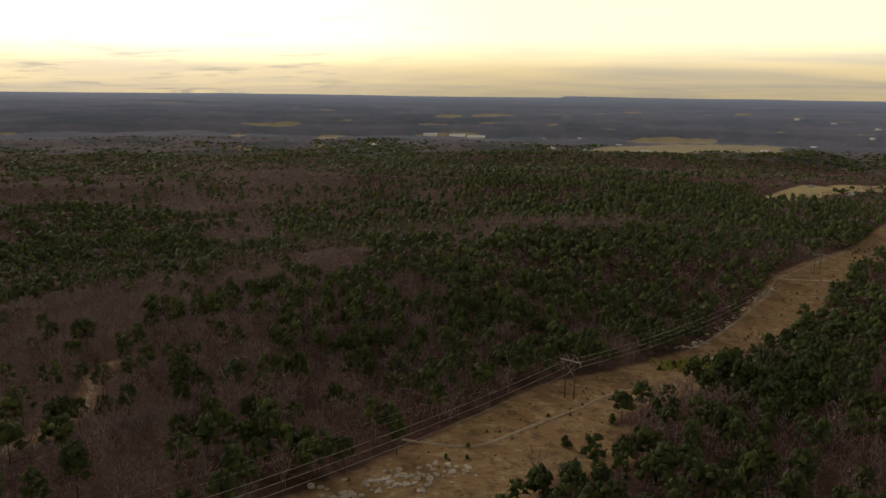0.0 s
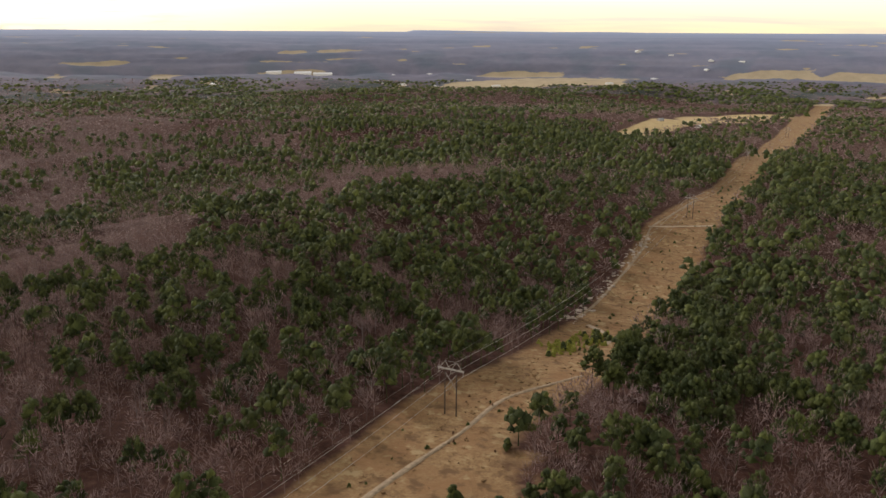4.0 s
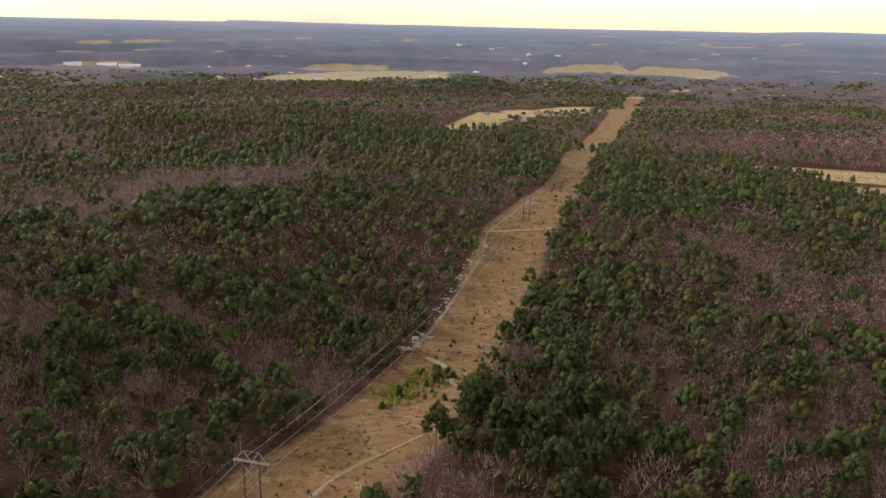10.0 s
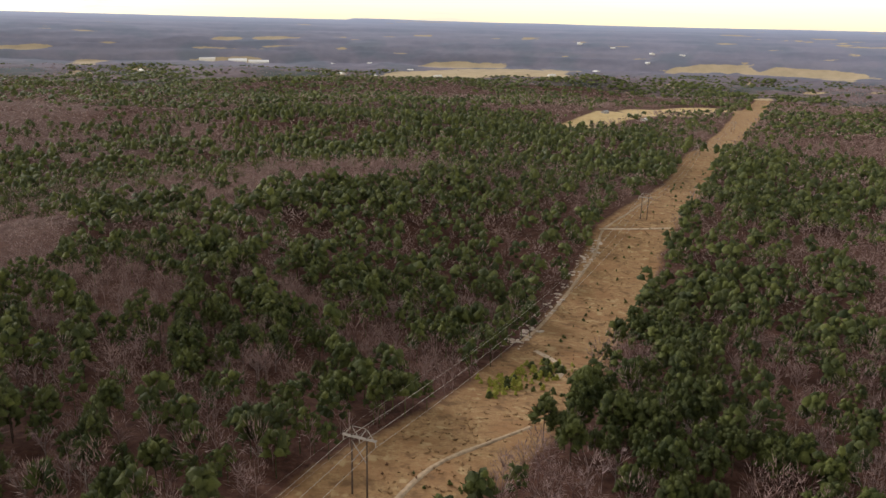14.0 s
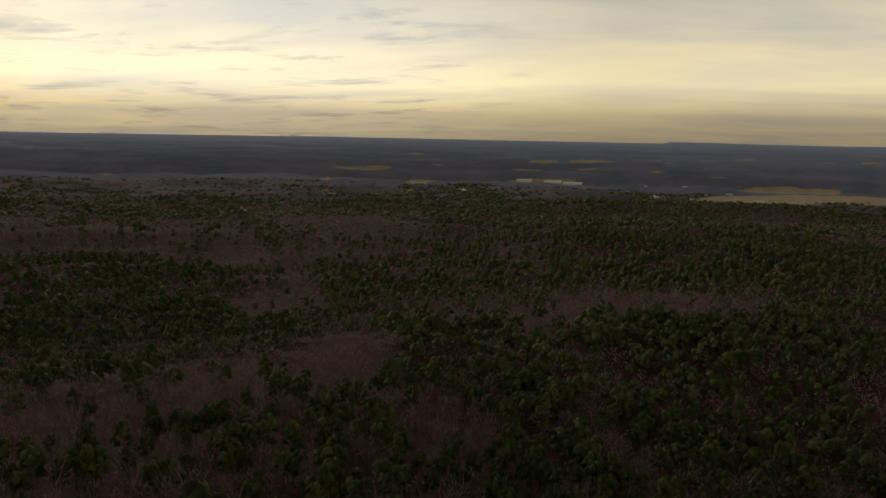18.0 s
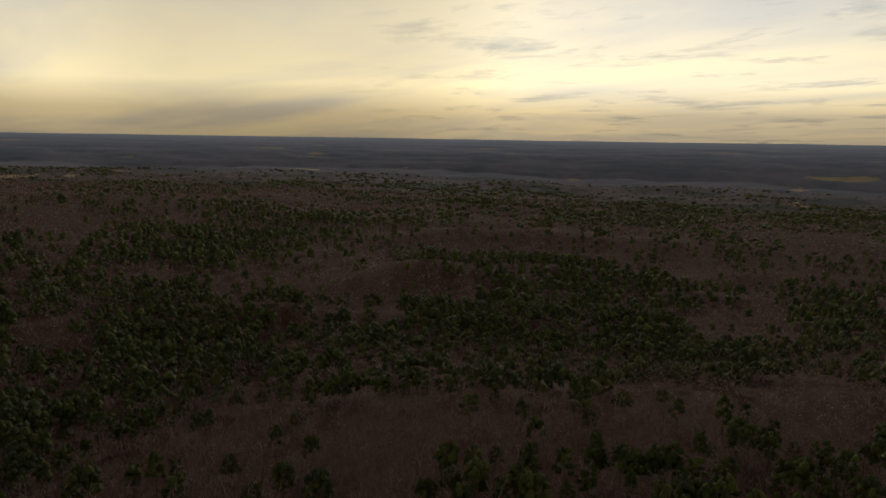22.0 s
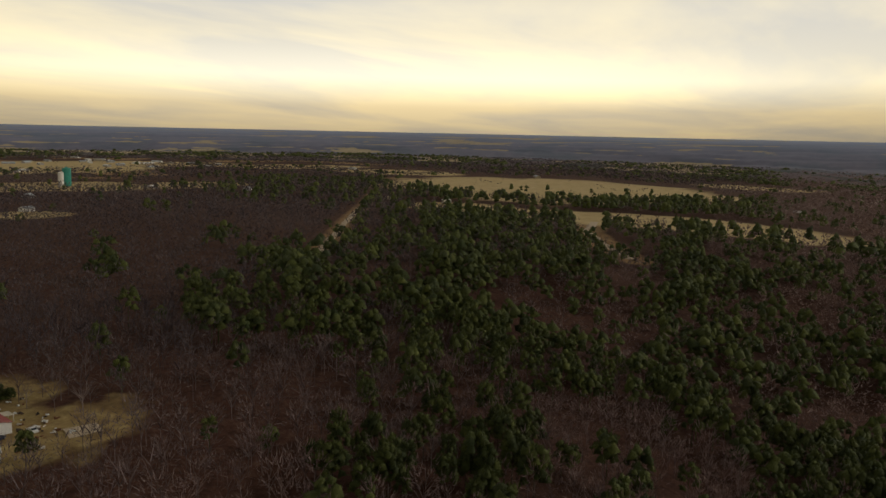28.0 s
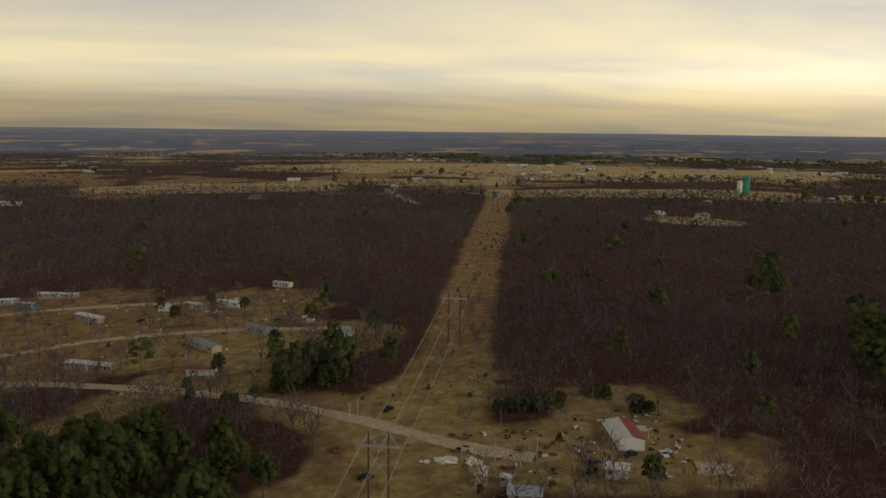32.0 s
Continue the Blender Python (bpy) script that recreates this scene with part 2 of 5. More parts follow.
def lattice(ix, iy, seed):
    v = np.sin(ix * 127.1 + iy * 311.7 + seed * 74.7) * 43758.5453
    return v - np.floor(v)


def wob(x, y, size, seed=0):
    """Smooth value noise 0..1 with features of that size in metres."""
    u, v = np.asarray(x, float) / size, np.asarray(y, float) / size
    i, j = np.floor(u), np.floor(v)
    f, g = u - i, v - j
    f, g = f * f * (3 - 2 * f), g * g * (3 - 2 * g)
    a, b = lattice(i, j, seed), lattice(i + 1, j, seed)
    c, d = lattice(i, j + 1, seed), lattice(i + 1, j + 1, seed)
    return (a * (1 - f) + b * f) * (1 - g) + (c * (1 - f) + d * f) * g


def land(x, y):
    """Height of the ground; past 4 km the land is drawn in towards the skyline."""
    x, y = np.broadcast_arrays(np.asarray(x, float), np.asarray(y, float))
    z = np.zeros(x.shape)
    for a, b, h, s in HILLS:
        z += h * np.exp(-((x - a) ** 2 + (y - b) ** 2) / (2 * s * s))
    for line, h, w in RIDGES_WEST + RIDGES_NORTH:
        xs, ys = [p[0] for p in line], [p[1] for p in line]
        k = (x > min(xs) - 5 * w) & (x < max(xs) + 5 * w) & (y > min(ys) - 5 * w) & (y < max(ys) + 5 * w)
        if k.any():
            d = off_line(x[k], y[k], line)[0] / w
            z[k] += h * np.exp(-d * d) - 0.35 * h * np.exp(-(d / 2.2) ** 2)
    r = np.hypot(x - HX, y - HY)
    # wooded ridges and hollows away from the middle
    z = z + np.clip((r - 420) / 500, 0, 1) * np.clip((y - 60) / 400, 0.06, 1) * (20 * wob(x + 0.5 * y, y - 0.3 * x, 330, 51) + 10 * wob(x, y, 150, 52) - 15)
    far = np.clip(r - 4000, 0, None)
    return 142 - (142 - z) * np.exp(np.log(np.maximum(r, 1) / np.where(far > 0, 4000.0, np.maximum(r, 1))) - far / 900 * 2.7)


def rough(x, y, size, seed=0):
    return 0.55 * wob(x, y, size, seed) + 0.3 * wob(x, y, size / 2.3, seed + 5) + 0.15 * wob(x, y, size / 5.1, seed + 9)


def off_line(x, y, line):
    """Distance from a line of (x, y) points, and the running part of the nearest point (0 to its last index)."""
    x, y = np.asarray(x, float), np.asarray(y, float)
    best, at = np.full(np.broadcast(x, y).shape, 1e9), np.zeros(np.broadcast(x, y).shape)
    for k, ((ax, ay), (bx, by)) in enumerate(zip(line[:-1], line[1:])):
        dx, dy = bx - ax, by - ay
        f = np.clip(((x - ax) * dx + (y - ay) * dy) / (dx * dx + dy * dy), 0, 1)
        d = np.hypot(x - ax - f * dx, y - ay - f * dy)
        at = np.where(d < best, k + f, at)
        best = np.minimum(best, d)
    return best, at


def blob(x, y, e):
    """1 inside an ellipse (cx, cy, half length, half width, turn in degrees), falling to 0 at its rim and below outside."""
    cx, cy, a, b, t = e
    c, s = math.cos(radians(t)), math.sin(radians(t))
    u, v = ((x - cx) * c + (y - cy) * s) / a, (-(x - cx) * s + (y - cy) * c) / b
    return 1 - np.hypot(u, v)


# cleared strip under the power line, middle line from south to north
STRIP = [(-900, -1900), (-535, -870), (-350, -420), (-279, -258), (-212, -95), (-190, -50), (-153, 26), (-95, 120), (-38, 207), (16, 325),
         (41, 357), (74, 404), (109, 471), (161, 566), (210, 667), (299, 805), (451, 1083), (697, 1505), (1003, 2036), (1340, 2620)]
STRIP_HALF = [17, 18, 16, 14, 13, 18, 24, 26, 30, 24, 23, 23, 22, 23, 26, 20, 20, 24, 34, 20]
# open ground: ellipses (x, y, half length, half width, turn)
YARDS = [
    (10, 270, 38, 24, 60),
    (-222, 6, 46, 27, 160), (-178, -18, 40, 30, 130), (-150, 10, 30, 30, 0), (-195, -60, 24, 34, 160),
    (-118, -112, 62, 16, 30), (-95, -150, 85, 30, 3), (-70, -205, 85, 40, 5), (-140, -205, 48, 42, 0), (-30, -262, 60, 24, 0),
    (-246, 24, 14, 9, 160), (-243, -22, 26, 20, 10), (-95, -92, 62, 12, 30),
    (-152, -52, 26, 16, 130), (-178, -132, 24, 20, 30), (-131, -96, 20, 14, 30),
]
FIELDS_NORTH = [
    (800, 2010, 320, 95, 50), (560, 1700, 380, 44, 53), (900, 1020, 190, 45, -30), (820, 940, 80, 36, -20),
    (520, 3720, 620, 250, 16), (532, 4080, 260, 90, -4), (1681, 3784, 240, 55, -23),
    (2100, 3560, 260, 50, -35), (-958, 4003, 180, 34, 20), (-1497, 3981, 150, 24, 29), (-629, 4340, 90, 26, 19),
    (-408, 4392, 130, 20, 4), (-590, 4125, 200, 42, 11),
]
FIELDS_SOUTH = [
    (-1500, -1450, 330, 120, 150),
    (-900, -790, 110, 70, 128), (-1098, -714, 80, 50, 141), (-1851, -1085, 200, 90, 153), (-141, -1180, 190, 90, 161),
    (-769, -870, 260, 75, 165), (-521, -1228, 220, 70, 165), (-1020, -1350, 420, 150, 165), (-565, -452, 40, 40, 0),
    (-1026, -699, 60, 40, 174), (435, -3600, 400, 130, 7), (-410, -3700, 500, 60, 175), (-765, -1800, 520, 220, 171),
]
FIELDS_FAR = [(-2271, -2700, 700, 230, 150), (-2620, -2167, 350, 200, 120), (-200, -2500, 800, 120, 175), (-1300, -3300, 700, 90, 165), (300, -1900, 300, 60, 0)]
FIELDS_SOUTH = [(x, y, a * 1.15, b * 1.4, t) for x, y, a, b, t in FIELDS_SOUTH]
FIELDS_WEST = [(-1525, -246, 345, 420, 108), (-955, 60, 215, 100, 100), (-960, -185, 75, 60, 114), (-1843, -769, 170, 150, 119), (-2100, 70, 150, 130, 94), (-1690, 450, 34, 60, 82)]
FIELDS = FIELDS_NORTH + FIELDS_SOUTH + FIELDS_WEST + FIELDS_FAR
# stands of pines and of bare trees: ellipses with the share of pines in them, the widest first
WOOD_NORTH = [
    (-332, 2485, 586, 876, 8, 0.75), (65, 1205, 240, 264, 357, 0.92), (300, 2240, 157, 395, 352, 0.08), (285, 1085, 147, 344, 344, 0.95),
    (520, 2486, 115, 396, 348, 0.92), (-755, 1913, 168, 245, 23, 0.12), (-330, 1122, 126, 207, 19, 0.85), (-476, 1320, 131, 173, 22, 0.10),
    (-343, 1527, 128, 83, 14, 0.20), (5, 840, 68, 86, 0, 0.03), (14, 685, 80, 65, 359, 0.90), (-117, 618, 54, 78, 14, 0.85),
    (-11, 504, 61, 53, 3, 0.93), (-94, 844, 30, 106, 8, 0.10), (-423, 1023, 29, 103, 26, 0.04), (-186, 572, 39, 68, 24, 0.03),
]
WOOD_NORTH_SMALL = [
    (-127, 413, 39, 35, 25, 0.45), (-95, 492, 26, 38, 16, 0.05), (118, 651, 27, 32, 348, 0.15), (26, 443, 30, 27, 357, 0.08),
    (-103, 357, 21, 31, 26, 0.45), (-24, 627, 15, 36, 4, 0.12), (74, 510, 17, 29, 350, 0.20), (-72, 384, 30, 16, 17, 0.12),
    (-43, 359, 19, 24, 12, 0.30), (4, 400, 20, 22, 1, 0.85), (-23, 397, 18, 24, 7, 0.12), (-77, 422, 25, 17, 16, 0.40),
    (40, 416, 11, 31, 354, 0.05), (41, 599, 19, 15, 356, 0.10), (-78, 340, 10, 21, 22, 0.20), (-13, 354, 7, 20, 5, 0.70),
]
WOOD_EAST = [
    (1046, 1741, 205, 315, 327, 0.80), (1180, 1256, 222, 247, 314, 0.05), (1649, 1866, 232, 216, 317, 0.70), (476, 868, 117, 258, 328, 0.90),
    (838, 826, 96, 149, 310, 0.08), (816, 1237, 109, 105, 324, 0.05), (648, 816, 77, 144, 317, 0.80), (280, 505, 83, 62, 324, 0.88),
    (471, 655, 76, 65, 319, 0.62), (402, 459, 35, 116, 310, 0.04), (208, 514, 62, 63, 333, 0.92), (604, 604, 55, 61, 309, 0.85),
    (371, 580, 76, 24, 321, 0.40), (506, 495, 18, 70, 306, 0.85), (114, 402, 25, 44, 339, 0.90), (305, 403, 26, 40, 313, 0.85),
]
WOOD_EAST_SMALL = [
    (242, 384, 27, 32, 318, 0.70), (219, 341, 28, 28, 315, 0.30), (82, 341, 32, 24, 342, 0.92), (342, 374, 18, 41, 307, 0.10),
    (141, 357, 22, 32, 330, 0.85), (178, 399, 23, 23, 328, 0.20), (174, 304, 26, 17, 317, 0.15), (272, 582, 23, 19, 330, 0.15),
    (271, 336, 15, 21, 308, 0.60), (221, 279, 19, 16, 305, 0.85), (155, 462, 13, 19, 337, 0.90), (332, 517, 15, 16, 320, 0.20),
    (133, 303, 17, 14, 325, 0.20), (195, 313, 8, 13, 315, 0.92),
]
WOOD_NORTHWEST = [
    (-1234, 2335, 564, 210, 30, 0.70), (-261, 2167, 393, 295, 7, 0.85), (-1709, 2944, 609, 166, 32, 0.12), (-832, 3183, 236, 296, 15, 0.80),
    (-1233, 1677, 430, 146, 39, 0.70), (-264, 1477, 241, 145, 11, 0.75), (-318, 1177, 128, 200, 17, 0.75), (-873, 1424, 124, 144, 35, 0.12),
    (-627, 884, 194, 88, 41, 0.95), (-472, 705, 122, 125, 41, 0.95), (-561, 1450, 101, 65, 23, 0.15), (-903, 1140, 145, 45, 43, 0.08),
    (-403, 913, 46, 133, 28, 0.03), (-247, 447, 70, 54, 42, 0.05), (-198, 554, 52, 45, 27, 0.03), (-279, 661, 39, 60, 29, 0.90),
]
WOOD_NORTHWEST_SMALL = [
    (-229, 1095, 34, 43, 14, 0.20), (-578, 705, 63, 16, 47, 0.10), (-161, 470, 26, 34, 28, 0.25),
]
WOOD_WEST = [
    (-2904, 613, 385, 655, 82, 0.10), (-2317, 2200, 669, 271, 49, 0.35), (-1618, 1797, 233, 435, 45, 0.10), (-1112, 1719, 260, 230, 35, 0.75),
    (-1234, 987, 306, 109, 57, 0.60), (-706, 935, 200, 139, 43, 0.95), (-902, 355, 113, 131, 80, 0.80), (-534, 440, 174, 73, 65, 0.95),
    (-451, 741, 102, 123, 38, 0.95), (-830, 768, 61, 179, 55, 0.08), (-1052, 979, 135, 72, 53, 0.10), (-643, 330, 112, 83, 79, 0.90),
    (-279, 396, 150, 53, 52, 0.05), (-1169, 696, 90, 73, 67, 0.10), (-861, 549, 59, 100, 68, 0.90), (-785, 1264, 76, 43, 35, 0.10),
]
WOOD_WEST_SMALL = [
    (-884, 437, 25, 103, 75, 0.12), (-696, 538, 25, 95, 63, 0.10), (-493, 284, 67, 31, 81, 0.06), (-542, 695, 32, 46, 46, 0.05),
    (-637, 614, 63, 17, 56, 0.04), (-368, 335, 33, 27, 69, 0.80), (-360, 261, 14, 29, 81, 0.60), (-354, 427, 22, 18, 55, 0.80),
]
WOOD_SOUTHWEST = [
    (-1266, -91, 207, 176, 105, 0.85), (-541, -296, 119, 151, 139, 0.01), (-491, 23, 97, 99, 116, 0.93), (-816, 150, 81, 113, 95, 0.85),
    (-768, -32, 105, 64, 110, 0.90), (-655, 186, 81, 79, 93, 0.90), (-913, 211, 28, 151, 90, 0.10), (-508, 149, 40, 70, 99, 0.80),
    (-315, 58, 46, 39, 125, 0.04), (-373, 157, 53, 24, 102, 0.05), (-612, 107, 23, 47, 102, 0.10), (-355, -7, 25, 23, 130, 0.85),
    (-511, -153, 25, 16, 131, 0.80), (-344, 112, 18, 20, 113, 0.75), (-394, -143, 21, 16, 140, 0.60), (-379, 216, 17, 15, 91, 0.70),
]
WOOD_SOUTHWEST_SMALL = [
    (-343, 183, 19, 13, 98, 0.80), (-343, 67, 13, 15, 121, 0.60), (-271, 108, 14, 12, 121, 0.85), (-369, -50, 11, 12, 134, 0.60),
    (-316, 147, 10, 13, 107, 0.85), (-291, 131, 10, 11, 113, 0.85), (-290, 83, 8, 9, 124, 0.95),
]
WOOD_START = [
    (113, 389, 63, 131, 345, 0.75), (-156, 286, 78, 105, 27, 0.10), (117, 290, 24, 47, 340, 0.30), (-120, 360, 18, 29, 18, 0.45),
    (-108, 230, 14, 21, 24, 0.35), (-70, 238, 12, 22, 16, 0.60), (-45, 302, 14, 15, 9, 0.30),
]
WOOD_ENTRY = [
    (-82, 281, 55, 39, 18, 0.12), (115, 302, 24, 49, 336, 0.20), (-135, 372, 39, 30, 22, 0.40), (-73, 383, 31, 28, 12, 0.15),
    (56, 295, 21, 33, 347, 0.85), (138, 283, 16, 26, 330, 0.60), (-122, 299, 23, 13, 25, 0.50), (-92, 339, 16, 15, 17, 0.50),
    (-108, 242, 25, 9, 28, 0.50), (45, 248, 14, 11, 347, 0.50),
]
WOOD_SOUTH = [
    (-330, -150, 180, 120, 40, 0.012), (-500, -350, 300, 200, 40, 0.015), (-100, -550, 400, 260, 10, 0.01), (-420, -560, 160, 160, 0, 0.02),
    (-149, -76, 22, 15, 20, 0.97),
    (-80, -8, 82, 40, 131, 0.94), (-25, -42, 55, 36, 0, 0.9),
]
WOOD_FAR = [(-1500, -1250, 1000, 620, 0, 0.03), (-2100, -500, 700, 420, 20, 0.05), (650, 2930, 330, 150, 12, 0.85), (0, 2700, 330, 160, 175, 0.6), (1100, 1700, 250, 90, 50, 0.7)]
PATCHES = sorted(WOOD_FAR + WOOD_NORTH + WOOD_NORTH_SMALL + WOOD_EAST + WOOD_EAST_SMALL + WOOD_NORTHWEST + WOOD_NORTHWEST_SMALL + WOOD_WEST + WOOD_WEST_SMALL + WOOD_SOUTHWEST + WOOD_SOUTHWEST_SMALL + WOOD_START + WOOD_ENTRY + WOOD_SOUTH, key=lambda e: -e[2] * e[3])


# roads that are cut through the woods, with half their width
ROADS_CUT = [([(-505, -80), (-546, -97), (-623, -134), (-790, -223), (-957, -311), (-1090, -382)], 8), ([(-880, 8), (-787, 26), (-731, 53), (-706, 70), (-680, 92)], 15), ([(-380, -760), (-388, -830), (-404, -1000)], 9), ([(-213, 320), (-211, 303), (-190, 263), (-186, 225), (-190, 205)], 4)]


def open_ground(x, y):
    """How open the ground is: above 0 in the strip, the yards and the fields."""
    d, at = off_line(x, y, STRIP)
    half = np.interp(at, np.arange(len(STRIP)), STRIP_HALF)
    v = (half - d + 5 * (rough(x, y, 22, 3) - 0.5)) / 20
    for e in YARDS:
        v = np.maximum(v, blob(x, y, e) + 0.8 * (rough(x, y, 26, 4) - 0.52) + 0.5 * (rough(x, y, 8, 14) - 0.5))
    for e in FIELDS:
        v = np.maximum(v, blob(x, y, e) * 2 + 1.1 * (rough(x, y, 130, 6) - 0.55))
    for line, half in ROADS_CUT:
        v = np.maximum(v, (half - off_line(x, y, line)[0] + 5 * (rough(x, y, 22, 3) - 0.5)) / 20)
    south = np.clip((-780 - y) / 300, 0, 1) * np.clip((700 - x) / 400, 0, 1)
    v = np.maximum(v, south * (rough(x, y, 140, 17) - 0.50) * 4 - (1 - south))
    return v


def pine_share(x, y):
    """Share of pines among the trees."""
    south = np.clip((60 - y) / 250, 0, 1) * np.clip((x + 1200) / 500, 0, 1)
    east = np.clip((x - 600) / 300, 0, 1) * np.clip((1500 - y) / 500, 0, 1)
    p = np.clip(1.9 * rough(x, y, 210, 1) - 0.62 - 0.16 * np.clip((np.hypot(x, y) - 800) / 600, 0, 1), 0.04, 0.9)
    p = p * (1 - 0.96 * south) * (1 - 0.75 * east)
    thin = np.clip(6 * (rough(x, y, 40, 12) - 0.36), 0.12, 1.04)
    n = 0.6 * (rough(x, y, 60, 2) - 0.5) - 0.04
    # pines keep to the north sides of the western ridges
    u, v = 0.85 * x + 0.53 * y, -0.53 * x + 0.85 * y
    band = np.clip(2.6 * (0.6 * wob(u * 0.3, v, 75, 91) + 0.4 * wob(u * 0.4, v, 31, 92)) - 0.75, 0.05, 1)
    p = p * (1 - np.clip((v - 470) / 150, 0, 1) * np.clip((60 - x) / 150, 0, 1) * (1 - band))
    for e in PATCHES:
        d = blob(x, y, e[:5]) + n
        k = np.clip(d * 4.5 + 0.5, 0, 1)
        p = p * (1 - k) + (e[5] * thin if e[5] > 0.35 else e[5]) * k
    return p

# ---- materials ----
def material(name, build, rough_=0.9, metal=0.0):
    m = bpy.data.materials.new(name)
    m.use_nodes = True
    nt = m.node_tree
    b = nt.nodes["Principled BSDF"]
    b.inputs["Roughness"].default_value = rough_
    b.inputs["Metallic"].default_value = metal
    b.inputs["Specular IOR Level"].default_value = 0.25
    build(nt, b)
    return m


def noise_node(nt, scale, detail=3.0, rough_=0.55, coord=None):
    n = nt.nodes.new("ShaderNodeTexNoise")
    n.inputs["Scale"].default_value, n.inputs["Detail"].default_value, n.inputs["Roughness"].default_value = scale, detail, rough_
    g = nt.nodes.new("ShaderNodeNewGeometry")
    nt.links.new(g.outputs["Position"], n.inputs["Vector"])
    return n.outputs["Fac"]


def ramp_node(nt, fac, *stops):
    r = nt.nodes.new("ShaderNodeValToRGB")
    e = r.color_ramp.elements
    while len(e) < len(stops):
        e.new(0.5)
    for el, (p, c) in zip(e, stops):
        el.position, el.color = p, (*c, 1)
    nt.links.new(fac, r.inputs[0])
    return r.outputs["Color"]


def mix_node(nt, fac, a, b, mode="MIX"):
    m = nt.nodes.new("ShaderNodeMix")
    m.data_type, m.blend_type = "RGBA", mode
    for v, key in ((fac, "Factor"), (a, "A"), (b, "B")):
        sock = m.inputs[key] if key == "Factor" else [i for i in m.inputs if i.name == key and i.type == "RGBA"][0]
        if isinstance(v, (int, float)):
            sock.default_value = v
        elif isinstance(v, tuple):
            sock.default_value = (*v, 1)
        else:
            nt.links.new(v, sock)
    return [o for o in m.outputs if o.type == "RGBA"][0]


def attr_node(nt, name):
    a = nt.nodes.new("ShaderNodeAttribute")
    a.attribute_name = name
    return a.outputs["Fac"]


def step_node(nt, fac, lo, hi):
    m = nt.nodes.new("ShaderNodeMapRange")
    m.inputs["From Min"].default_value, m.inputs["From Max"].default_value = lo, hi
    nt.links.new(fac, m.inputs["Value"])
    return m.outputs[0]


def sum_node(nt, a, b, k):
    m = nt.nodes.new("ShaderNodeMath")
    m.operation = "MULTIPLY_ADD"
    nt.links.new(a, m.inputs[0])
    m.inputs[1].default_value = k
    nt.links.new(b, m.inputs[2])
    return m.outputs[0]


def bump_node(nt, b, fac, dist, strength=0.6):
    n = nt.nodes.new("ShaderNodeBump")
    n.inputs["Distance"].default_value, n.inputs["Strength"].default_value = dist, strength
    nt.links.new(fac, n.inputs["Height"])
    nt.links.new(n.outputs[0], b.inputs["Normal"])


def island_node(nt):
    return nt.nodes.new("ShaderNodeNewGeometry").outputs["Random Per Island"]


def plain(c, spread=0.25, scale=0.8, bump=0.0):
    def build(nt, b):
        n = noise_node(nt, scale, 5)
        lo, hi = tuple(v * (1 - spread) for v in c), tuple(min(1, v * (1 + spread)) for v in c)
        col = ramp_node(nt, n, (0.3, lo), (0.7, hi))
        nt.links.new(col, b.inputs["Base Color"])
        if bump:
            bump_node(nt, b, n, bump)
    return build


def ground_build(nt, b):
    fine, mid, big = noise_node(nt, 0.35, 6, 0.65), noise_node(nt, 0.06, 4), noise_node(nt, 0.011, 3)
    litter = ramp_node(nt, fine, (0.3, (0.050, 0.020, 0.013)), (0.55, (0.098, 0.044, 0.028)), (0.75, (0.17, 0.095, 0.065)))
    grass = ramp_node(nt, fine, (0.25, (0.20, 0.115, 0.055)), (0.5, (0.38, 0.235, 0.102)), (0.75, (0.50, 0.345, 0.17)))
    grain = noise_node(nt, 1.3, 4, 0.7)
    grass = mix_node(nt, step_node(nt, grain, 0.5, 0.68), grass, mix_node(nt, 0.6, grass, (0.16, 0.09, 0.045)))
    rust = mix_node(nt, step_node(nt, mid, 0.42, 0.66), grass, (0.33, 0.185, 0.08))
    patch = noise_node(nt, 0.16, 3)
    rust = mix_node(nt, step_node(nt, patch, 0.55, 0.68), rust, (0.20, 0.115, 0.052))
    rust = mix_node(nt, step_node(nt, patch, 0.42, 0.33), rust, (0.47, 0.335, 0.165))
    green = mix_node(nt, step_node(nt, big, 0.34, 0.54), rust, ramp_node(nt, fine, (0.3, (0.30, 0.23, 0.085)), (0.7, (0.60, 0.47, 0.19))))
    green = mix_node(nt, step_node(nt, patch, 0.38, 0.72), green, (0.24, 0.155, 0.065))
    gr = mix_node(nt, attr_node(nt, "lawn"), rust, green)
    hay = ramp_node(nt, mid, (0.3, (0.50, 0.36, 0.155)), (0.7, (0.66, 0.51, 0.255)))
    gr = mix_node(nt, attr_node(nt, "hay"), gr, hay)
    o = step_node(nt, sum_node(nt, mid, attr_node(nt, "open"), 0.35), 0.04, 0.30)
    col = mix_node(nt, o, litter, gr)
    nt.links.new(col, b.inputs["Base Color"])
    bump_node(nt, b, fine, 0.9, 0.8)


